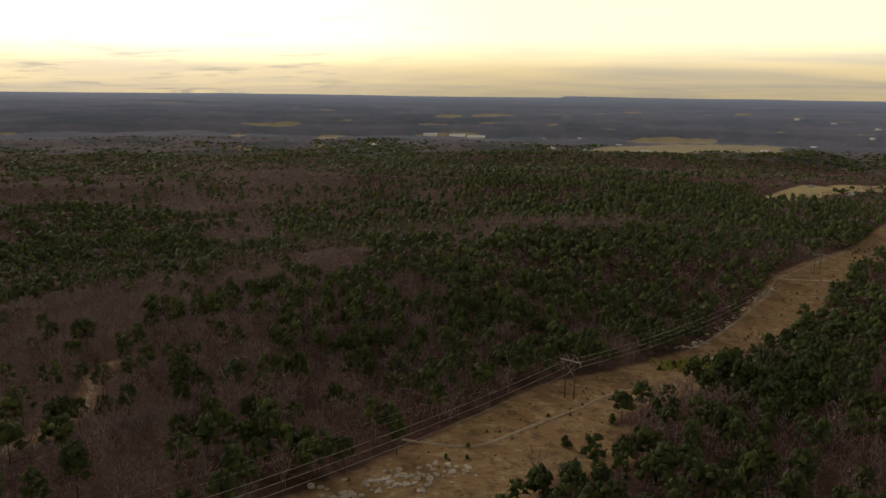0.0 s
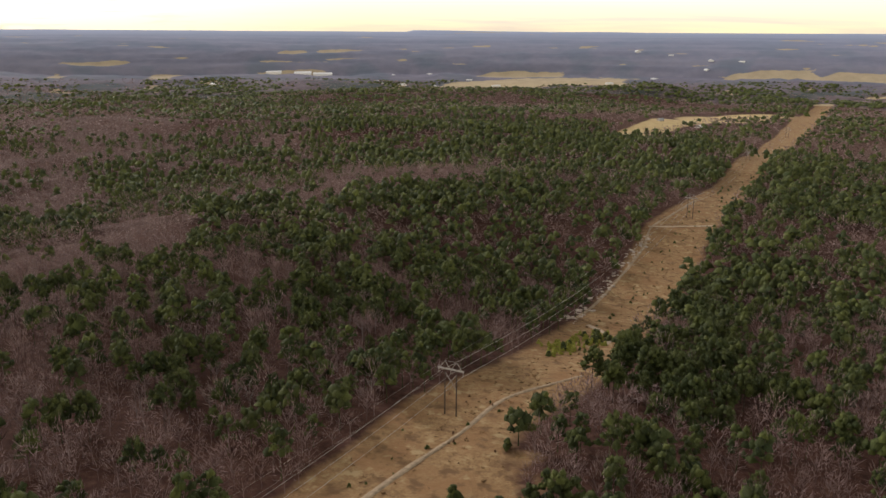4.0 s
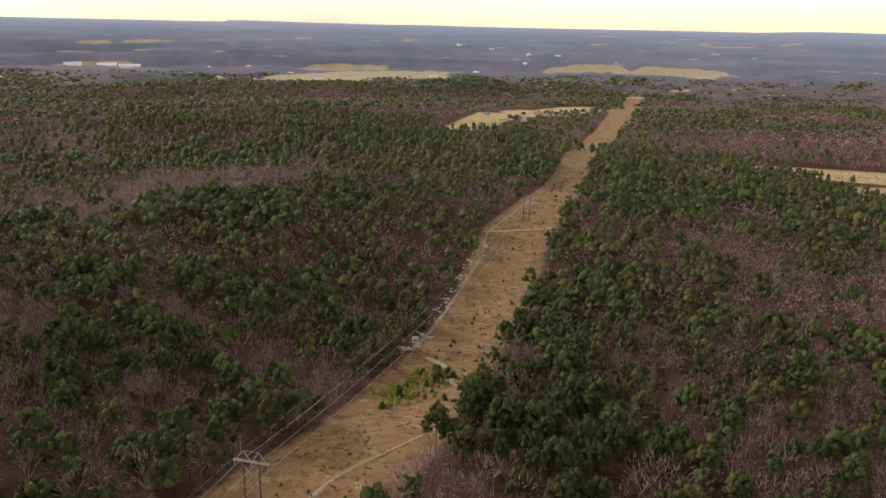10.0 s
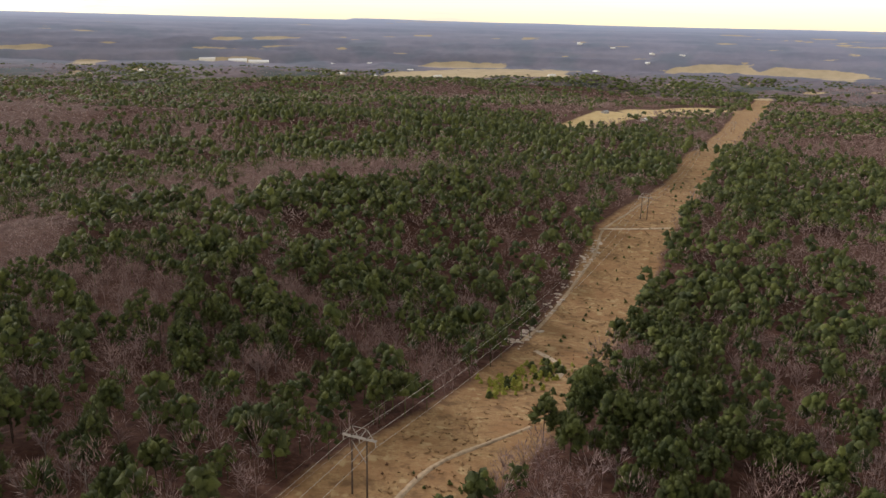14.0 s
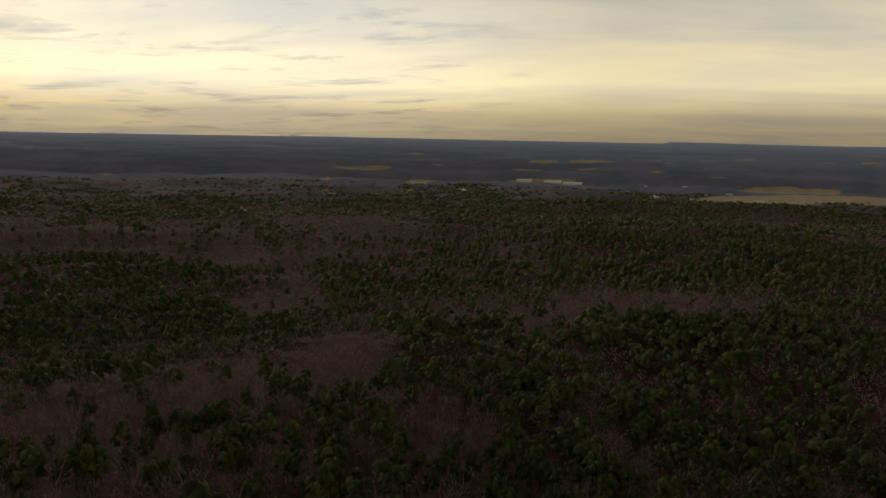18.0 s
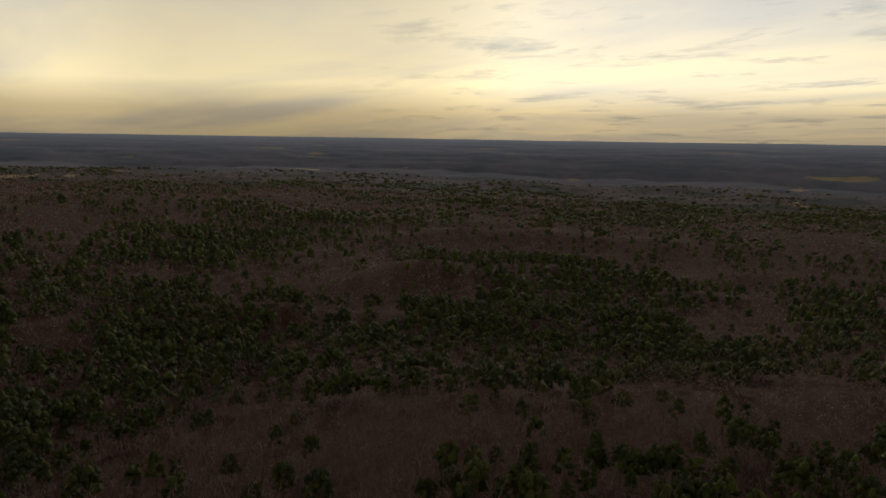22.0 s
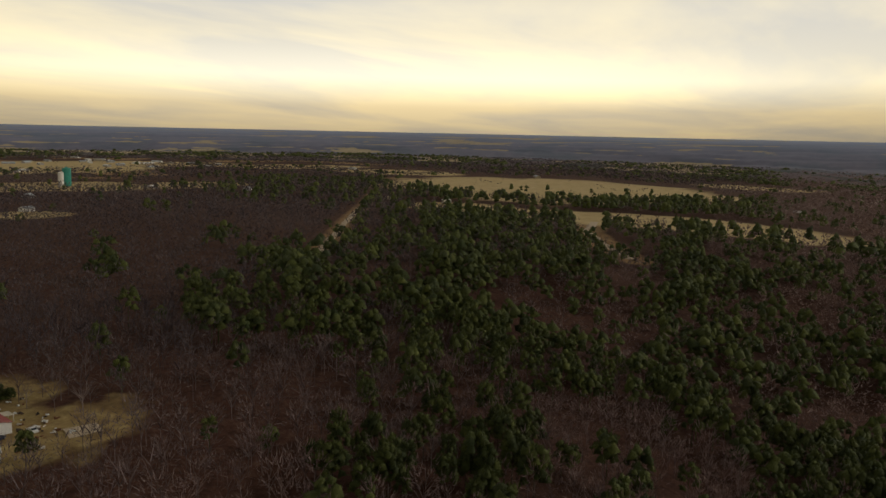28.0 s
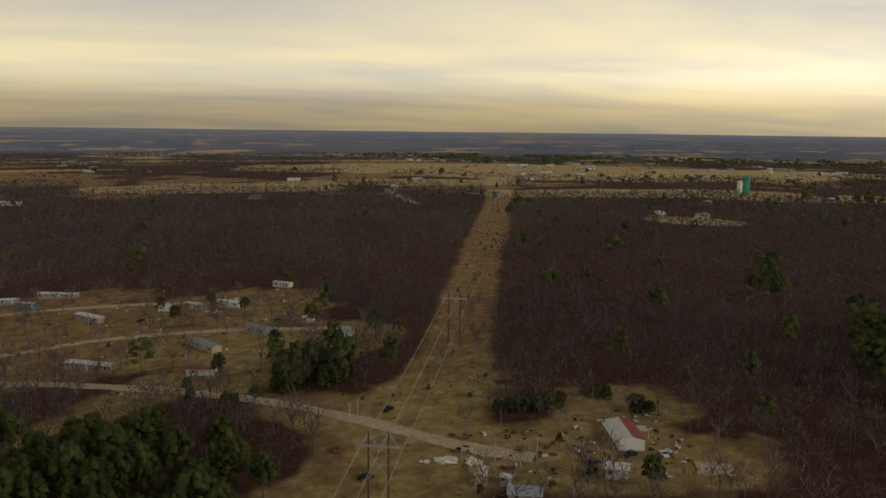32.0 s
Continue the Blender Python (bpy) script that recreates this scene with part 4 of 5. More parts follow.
def tube(p, r, n=4):
    """One connected round bar along the places p."""
    d = np.gradient(p, axis=0)
    d /= np.linalg.norm(d, axis=1, keepdims=True)
    u = np.cross(d, (0, 0, 1.0)); u /= np.linalg.norm(u, axis=1, keepdims=True)
    w = np.cross(d, u)
    a = np.arange(n) * 2 * math.pi / n
    v = (p[:, None] + r * (np.cos(a)[None, :, None] * u[:, None] + np.sin(a)[None, :, None] * w[:, None])).reshape(-1, 3)
    return v, [(i * n + k, i * n + (k + 1) % n, (i + 1) * n + (k + 1) % n, (i + 1) * n + k) for i in range(len(p) - 1) for k in range(n)]


def build_wires():
    for k in range(len(TOWERS) - 1):
        (x0, y0, z0, a0, h0), (x1, y1, z1, a1, h1) = TOWERS[k], TOWERS[k + 1]
        for s, drop, rad in ((-5.0, 5.3, 0.06), (0, 5.3, 0.06), (5.0, 5.3, 0.06), (-2.35, 0.0, 0.02), (2.35, 0.0, 0.02)):
            a = np.array((x0 + s * math.cos(radians(a0)), y0 + s * math.sin(radians(a0)), z0 + h0 - drop))
            b = np.array((x1 + s * math.cos(radians(a1)), y1 + s * math.sin(radians(a1)), z1 + h1 - drop))
            L = np.linalg.norm(b - a)
            sag = (8.5 if drop else 5.0) * (L / 380) ** 2
            t = np.linspace(0, 1, 25)
            p = a + (b - a) * t[:, None]
            p[:, 2] -= 4 * sag * t * (1 - t)
            v, f = tube(p, rad)
            tagged(new("power_cable", mesh_of("power_cable", v, f, M_WIRE, True)), "sagging bare aluminium cable between the towers" if drop else "thin sagging earth wire between the pole tops", "power cable", "cables of the power line")


build_wires()


# ---- single trees ----
def pine_tree_model():
    h, r = rng.uniform(14.5, 18), rng.uniform(3.8, 4.9)
    t = new("pine_tree")
    v, f = pine_crown(h, r, 30, 4)
    part_of("crown", *join([(v, f), sprays(v, h, 300, 0.8, 0.45)]), M_PINE, t, smooth=True)
    ps = [stick((0, 0, -1), (0, 0, h * 0.9), 0.24, 0.07, 7)]
    for q in range(7):
        a, lv = q * 2.4, h * rng.uniform(0.4, 0.75)
        ps.append(stick((0, 0, lv), (math.cos(a) * r * 0.7, math.sin(a) * r * 0.7, lv + 1.2), 0.09, 0.03, 4))
    part_of("trunk", *join(ps), M_BARK, t)
    return t


def branches(h, r, main, rad):
    """Trunk with forked limbs: bars, and the places and ways of the limb ends."""
    ps, ends = [stick((0, 0, -1), (0, 0, h * 0.35), rad, rad * 0.8, 6), stick((0, 0, h * 0.35), (0.2, 0.1, h * 0.7), rad * 0.8, rad * 0.3, 5)], []
    for q in range(main):
        a = q * 2.4 + rng.uniform(-0.3, 0.3)
        lv = h * rng.uniform(0.22, 0.55)
        m = np.array((math.cos(a) * r * 0.45, math.sin(a) * r * 0.45, lv + h * 0.16))
        ps.append(stick((0, 0, lv), m, rad * 0.5, rad * 0.3, 4))
        for w in range(3):
            b = a + rng.uniform(-0.9, 0.9)
            e = m + np.array((math.cos(b) * r * rng.uniform(0.2, 0.5), math.sin(b) * r * rng.uniform(0.2, 0.5), h * rng.uniform(0.12, 0.28)))
            ps.append(stick(m, e, rad * 0.28, rad * 0.1, 3))
            ends += [e, (e + m) / 2]
    return join(ps), np.array(ends)


def bare_tree_model(scale=1.0, twig_mat=None, wood=None, twigs=190):
    h, r = rng.uniform(11, 15) * scale, rng.uniform(3.2, 4.4) * scale
    t = new("bare_tree")
    body, ends = branches(h, r, 8, 0.2 * scale)
    part_of("trunk", *body, wood or M_TRUNK, t)
    k = rng.integers(0, len(ends), twigs)
    p = ends[k] + rng.normal(0, 0.25, (twigs, 3))
    d = np.stack([p[:, 0] / r, p[:, 1] / r, rng.uniform(0.3, 1.2, twigs)], -1) + rng.normal(0, 0.45, (twigs, 3))
    d *= (rng.uniform(0.8, 2.2, twigs) * scale / np.linalg.norm(d, axis=-1))[:, None]
    part_of("crown", *sliver(p, d, 0.11), twig_mat or M_BARE, t)
    return t


def place(model, x, y, size=1.0, turn=None, sink=0.0):
    m = copy_thing(model, pose(x, y, float(land(x, y)) - sink, 0, 0, rng.uniform(0, 360) if turn is None else turn))
    m.scale = (size, size, size)
    return m


def drop_model(t):
    for o in (*t.children_recursive, t):
        bpy.data.objects.remove(o)


def build_single_trees():
    pines = [tagged(pine_tree_model(), "tall dark green pine with a bare lower trunk", "pine tree", "pines of the wood") for _ in range(6)]
    bares = [tagged(bare_tree_model(), "leafless grey-brown broadleaf tree with fine twigs", "bare tree", "bare trees of the wood") for _ in range(6)]
    for models, (xs, ys) in ((pines, PICKED[True]), (bares, PICKED[False])):
        for x, y in zip(xs, ys):
            place(models[rng.integers(0, 6)], x, y, rng.uniform(0.72, 1.2))
    # lone pines standing among the bare trees
    for x, y in ((-172, 358), (-164, 297), (-216, 368), (-101, 227), (-80, 223), (-66, 222), (-84, 326), (-195, 428), (-52, 243), (-118, 227), (-85, 275),
                 (-138, 179), (-190, 276), (-171, 486), (-199, 432), (-179, 440), (-289, 87), (-316, 81), (-344, 114), (-273, 114), (-300, 120)):
        place(pines[rng.integers(0, 6)], x, y, rng.uniform(0.85, 1.15))
    # yard trees
    for x, y, s in ((-212, -1, 0.3), (-224, 28, 0.6), (-227, 27, 0.45), (-181, 18, 0.3), (-121, -96, 0.75), (-110, -88, 0.45), (-132, -68, 0.5), (-111, -72, 0.55),
                    (-122, -61, 0.6), (-125, -63, 0.5), (-186, -125, 0.85), (-189, -128, 0.7), (-136, -192, 0.6), (-104, -183, 0.6), (-121, -208, 0.6), (-97, -210, 0.6), (-141, -88, 0.5)):
        place(pines[rng.integers(0, 6)], x, y, s)
    # low, dense pines in clumps, boughs near the ground: middle, half length and breadth, turn, count, size
    for cx, cy, a, b, turn, count, size in ((-151, -84, 17, 11, 20, 26, 0.62), (-158, -108, 7, 6, 0, 6, 0.55), (-215, -30, 12, 3.5, 170, 15, 0.5), (-239, -30, 5, 5, 0, 5, 0.5), (-246, -17, 5, 3, 150, 7, 0.45)):
        c, d = math.cos(radians(turn)), math.sin(radians(turn))
        for _ in range(count):
            q, w = rng.uniform(0, 6.283), math.sqrt(rng.random())
            u, v = a * w * math.cos(q), b * w * math.sin(q)
            k = size * rng.uniform(0.75, 1.2)
            place(pines[rng.integers(0, 6)], cx + c * u - d * v, cy + d * u + c * v, k, sink=5.5 * k)
    yard = [tagged(bare_tree_model(0.8), "leafless tree standing in the dry grass of the yard", "bare tree", "yard trees") for _ in range(3)]
    n = 0
    while n < 130:
        x, y = rng.uniform(-265, -15), rng.uniform(-285, 25)
        if 0.05 < float(open_ground(x, y)) and abs(x + 165 + (y + 40) * -0.5) > 12 and min(math.hypot(x - a, y - b) for a, b in HOMES_AT) > 8:
            if y < -70 or x < -185 and rng.random() < 0.6:
                place(yard[n % 3], x, y, rng.uniform(0.6, 1.1))
                n += 1
    rust = tagged(bare_tree_model(0.7, M_RUST), "small oak still holding rust-brown leaves", "tree", "rusty oaks")
    for x, y, s in ((-203, -3, 0.8), (-212, 6, 0.55), (-198, 4, 0.5)):
        place(rust, x, y, s)
    # bleached dead trees
    snag = bare_tree_model(0.85, M_SNAG, M_SNAG, 60)
    snag.name = "dead_tree"
    tagged(snag, "dead tree with bleached pale branches", "dead tree", "dead trees")
    for x, y, s in ((-220, 416, 1.15), (-137, 477, 1.2), (-62, 330, 0.9), (-18, 345, 0.8), (20, 540, 1.0), (-340, 215, 0.8), (-305, 250, 0.8), (60, 500, 0.7)):
        place(snag, x, y, s)
    for t in (*pines, *bares, *yard, rust, snag):
        drop_model(t)


# ---- tracks and roads ----
def ribbon(name, line, wide, mat, label, category="road", lift=0.32, seed=0):
    """A strip of ground along a line, draped on the land, with uneven edges and a crown."""
    pts = [np.array(line[0], float)]
    for a, b in zip(line[:-1], line[1:]):
        a, b = np.array(a, float), np.array(b, float)
        n = max(1, int(np.linalg.norm(b - a) / 4))
        pts += [a + (b - a) * k / n for k in range(1, n + 1)]
    p = np.array(pts)
    for _ in range(6):
        p[1:-1] = (p[:-2] + 2 * p[1:-1] + p[2:]) / 4
    d = np.gradient(p, axis=0)
    d /= np.linalg.norm(d, axis=1, keepdims=True)
    side = np.stack([-d[:, 1], d[:, 0]], -1)
    half = wide / 2 * (0.8 + 0.45 * wob(p[:, 0], p[:, 1], 9, seed))
    v = []
    for k in (-1.0, -0.5, 0, 0.5, 1.0):
        q = p + side * (half * k)[:, None]
        v.append(np.stack([q[:, 0], q[:, 1], land(q[:, 0], q[:, 1]) + lift - (0.35 if abs(k) == 1 else 0)], -1))
    n = len(p)
    v = np.stack(v, 1).reshape(-1, 3)
    f = [(i * 5 + k, (i + 1) * 5 + k, (i + 1) * 5 + k + 1, i * 5 + k + 1) for i in range(n - 1) for k in range(4)]
    me = mesh_of(name, v, np.array(f)[:, ::-1], mat, True)
    return tagged(new(name, me), label, category, kind="structure")


def build_tracks():
    ribbon("track", [(-53, 258), (-40, 256), (-23, 257), (-6, 283), (18, 316), (26, 333), (37, 349), (52, 360), (72, 376)], 2.1, M_TRACK, "pale worn dirt track through dry grass", "track")
    ribbon("track", [(96, 473), (101, 462), (104, 452), (101, 440), (95, 432)], 3.4, M_DIRT, "pale worn dirt track through dry grass", "track")
    ribbon("track", [(189, 679), (206, 680), (224, 681), (246, 684)], 2.6, M_DIRT, "pale worn dirt track through dry grass", "track")
    ribbon("track", [(92, 487), (107, 512), (130, 555), (152, 594), (174, 634), (190, 676), (225, 720), (262, 775)], 2.2, M_TRACK, "pale eroded dirt track at the wood's edge", "track")
    ribbon("road", [(-25, -140), (-56, -126), (-100, -99), (-137, -69), (-163, -40), (-188, -9), (-203, 2)], 5.5, M_DIRT, "pale unpaved road beside the trailers")
    ribbon("road", [(-10, -172), (-38, -170), (-66, -177), (-109, -171), (-143, -161), (-172, -148)], 5.0, M_DIRT, "pale unpaved lane between the trailers")
    ribbon("road", [(15, -247), (-18, -247), (-44, -246), (-80, -239), (-125, -222)], 5.0, M_DIRT, "pale unpaved lane between the trailers")
    ribbon("road", [(-505, -80), (-546, -97), (-623, -134), (-790, -223), (-957, -311), (-1090, -382)], 6.0, M_DIRT, "straight gravel county road between woods and field")
    ribbon("road", [(-880, 8), (-787, 26), (-731, 53), (-706, 70), (-680, 92)], 9.0, M_DIRT, "curving dirt road cut into the pine slope")
    ribbon("road", [(-380, -760), (-388, -830), (-404, -1000)], 7.0, M_DIRT, "straight gravel road through the woods")
    ribbon("track", [(-213, 320), (-211, 303), (-190, 263), (-186, 225), (-190, 205)], 2.4, M_TRACK, "faint dirt track among the bare trees", "track")
    ribbon("dirt_pad", [(-243, 20), (-247, 22), (-252, 24)], 6.0, M_DIRT, "bare oval patch of pale dirt", "ground patch")


# ---- rocks and shrubs in the strip ----
def rock_model():
    bm = bmesh.new()
    bmesh.ops.create_icosphere(bm, subdivisions=2, radius=1)
    for v in bm.verts:
        v.co *= 0.75 + 0.5 * noise.noise(v.co * 1.3 + Vector(rng.uniform(0, 50, 3)))
        v.co.z *= 0.45
    me = bpy.data.meshes.new("rock")
    bm.to_mesh(me)
    bm.free()
    me.materials.append(M_ROCK)
    return tagged(new("rock", me), "pale flat slab of rock in dry grass", "rock", "rocks of the cleared strip")


def build_rocks():
    ms = [rock_model() for _ in range(4)]
    for k in range(190):
        t = rng.random()
        if k < 100:
            x, y = np.interp(t, (0, 0.3, 1), (86, 104, 182)), np.interp(t, (0, 0.3, 1), (478, 512, 655))
            x, y = x + rng.normal(0, 3), y + rng.normal(0, 3)
        else:
            x, y = -64 + 34 * t + rng.normal(0, 6), 200 + 42 * t + rng.normal(0, 4)
        m = place(ms[k % 4], x, y, rng.uniform(0.5, 1.9))
        m.scale = (m.scale[0] * rng.uniform(0.8, 1.8), m.scale[1], m.scale[2])
    for m in ms:
        drop_model(m)


def shrub_model(h, n, mat):
    v, f = tuft(n, 6)
    a, u = rng.uniform(0, 6.3, n), rng.uniform(0.1, 1, n)
    d = 0.42 * h * (1.05 - u) * rng.uniform(0.3, 1, n)
    v = v * (0.3 * h * rng.uniform(0.6, 1.1, n) * (1.15 - 0.6 * u))[:, None, None]
    v[:, :, 0] += (np.cos(a) * d)[:, None]
    v[:, :, 1] += (np.sin(a) * d)[:, None]
    v[:, :, 2] += (u * h * 0.8)[:, None]
    f = f[None] + (np.arange(n) * 13)[:, None, None]
    return new("shrub", mesh_of("shrub", v.reshape(-1, 3), f.reshape(-1, 3), mat, True))


def build_shrubs():
    dark = [tagged(shrub_model(2.2, 14, M_PINE), "young dark green pine in the dry grass", "shrub", "young pines of the strip") for _ in range(4)]
    light = [tagged(shrub_model(1.5, 12, M_BRIGHT), "low bright green bush", "shrub", "bright green bushes") for _ in range(3)]
    brown = [tagged(shrub_model(1.3, 10, M_RUST), "low tangle of brown brush", "shrub", "brown brush clumps") for _ in range(3)]
    mid = [np.array(p, float) for p in STRIP]
    for k in range(130):
        t = rng.uniform(11.0, 14.7) if k < 95 else rng.uniform(14.7, 16.6)
        i = int(t)
        p = mid[i] + (mid[i + 1] - mid[i]) * (t - i)
        d = mid[i + 1] - mid[i]
        d /= np.linalg.norm(d)
        w = rng.uniform(-0.45, 0.85) * 21
        place(dark[k % 4] if rng.random() < 0.75 else brown[k % 3], p[0] + d[1] * w, p[1] - d[0] * w, rng.uniform(0.4, 1.15) * (1.0 if k < 95 else 1.4))
    for k in range(120):
        t = rng.random()
        place(light[k % 3] if k % 7 else dark[k % 4], 60 + 42 * t + rng.normal(0, 4), 410 + 40 * t + rng.normal(0, 5), rng.uniform(1.0, 2.3))
    for k in range(60):
        t = rng.random()
        x, y = (-66 + 110 * t, 205 + 150 * t) if k < 34 else (-225 + 60 * rng.random(), -75 + 20 * rng.random())
        place((brown + dark)[k % 7], x + rng.normal(0, 8), y + rng.normal(0, 5), rng.uniform(0.35, 1.0))
    for k in range(42):
        t = rng.uniform(1.4, 3.4)
        i = int(t)
        p = mid[i] + (mid[i + 1] - mid[i]) * (t - i)
        place((brown + dark)[k % 7], p[0] + rng.normal(0, 6), p[1] + rng.normal(0, 6), rng.uniform(0.5, 1.4))
    for x, y, s in ((-26, 246, 1.0), (3, 300, 0.9), (10, 268, 2.6), (30, 300, 2.3), (22, 262, 2.0)):
        place(dark[int(x) % 4], x, y, s)
    for m in (*dark, *light, *brown):
        drop_model(m)


# ---- homes ----
def box(lx, ly, lz, cx=0.0, cy=0.0, cz=0.0, bevel=0.0):
    bm = bmesh.new()
    bmesh.ops.create_cube(bm, size=1, matrix=Matrix.LocRotScale((cx, cy, cz), None, (lx, ly, lz)))
    if bevel:
        bmesh.ops.bevel(bm, geom=list(bm.edges), offset=bevel, segments=1, affect="EDGES")
    return bm


def slab(pts, thick):
    """A flat plate over the corners, given thickness downwards."""
    bm = bmesh.new()
    up = [bm.verts.new(p) for p in pts]
    dn = [bm.verts.new((p[0], p[1], p[2] - thick)) for p in pts]
    n = len(pts)
    bm.faces.new(up)
    bm.faces.new(dn[::-1])
    for k in range(n):
        bm.faces.new((up[k], dn[k], dn[(k + 1) % n], up[(k + 1) % n]))
    bmesh.ops.recalc_face_normals(bm, faces=bm.faces)
    return bm


def gable(L, W, z0, z1):
    """Walls of a house with pointed ends, long axis x."""
    bm = bmesh.new()
    q = [(-L / 2, -W / 2), (L / 2, -W / 2), (L / 2, W / 2), (-L / 2, W / 2)]
    lo = [bm.verts.new((x, y, -0.6)) for x, y in q]
    hi = [bm.verts.new((x, y, z0)) for x, y in q]
    ra, rb = bm.verts.new((-L / 2, 0, z1)), bm.verts.new((L / 2, 0, z1))
    for a, b in ((0, 1), (2, 3)):
        bm.faces.new((lo[a], lo[b], hi[b], hi[a]))
    bm.faces.new((lo[1], lo[2], hi[2], rb, hi[1]))
    bm.faces.new((lo[3], lo[0], hi[0], ra, hi[3]))
    bm.faces.new((hi[0], hi[1], rb, ra))
    bm.faces.new((hi[2], hi[3], ra, rb))
    bmesh.ops.recalc_face_normals(bm, faces=bm.faces)
    return bm


def window_part(t, x, y, z, w, h, side):
    """A window on the long wall at y = side: frame, and a pane in it."""
    fr = part("window", box(w + 0.2, 0.08, h + 0.2, x, y + 0.03 * side, z), M_WHITE, t, "white window frame")
    part("pane", box(w, 0.04, h, x, y + 0.075 * side, z), M_GLASS, fr, "dark glass pane")


def build_home(x, y, turn, L, W, wall, roof, label, name="mobile_home", roof2=None, h=2.6, group=""):
    t = new(name)
    t.matrix_world = pose(x, y, float(land(x, y)) + 0.15, 0, 0, turn)
    tagged(t, label, "house", group)
    rise = 0.11 * W if name in ("mobile_home", "house") else 0.2 * W
    part("wall", gable(L, W, h, h + rise - 0.08), wall, t)
    o, e = 0.3, 0.25
    zr, ze = h + rise + 0.05, h - 0.02
    for s, m in ((-1, roof), (1, roof2 or roof)):
        part("roof", slab([(-L / 2 - e, 0, zr), (L / 2 + e, 0, zr), (L / 2 + e, s * (W / 2 + o), ze), (-L / 2 - e, s * (W / 2 + o), ze)], 0.1), m, t, "sloping sheet metal roof")
    n = max(2, int(L / 3.6))
    for k in range(n):
        xx = -L / 2 + (k + 0.5) * L / n
        for s in (-1, 1):
            if s == -1 and k == n // 2:
                d = part("door", box(0.95, 0.07, 2.0, xx, -W / 2 - 0.03, 1.05), M_WHITE, t, "plain white entrance door")
                part("handle", box(0.06, 0.08, 0.12, xx + 0.35, -W / 2 - 0.09, 1.0), M_ARM, d)
                st = part("steps", box(1.4, 1.0, 0.5, xx, -W / 2 - 0.6, 0.0, 0.03), M_ARM, t, "wooden entrance steps")
                part("tread", box(1.4, 0.5, 0.25, xx, -W / 2 - 1.35, -0.1, 0.03), M_ARM, st)
            else:
                window_part(t, xx, s * W / 2, 1.55, 1.0, 0.9, s)
    return t


# homes: x, y, turn, length, width
HOMES_AT = [(-232, 1), (-73, -135), (-117, -141), (-115, -108), (-64, -214), (-41, -275), (-17, -271), (-30, -257), (-99, -217), (-130, -212),
            (-160, -246), (-163, -164), (-173, -136), (-140, -155), (-185, 8), (-190, 12), (-192, 20), (-220, 17), (-113, -215)]


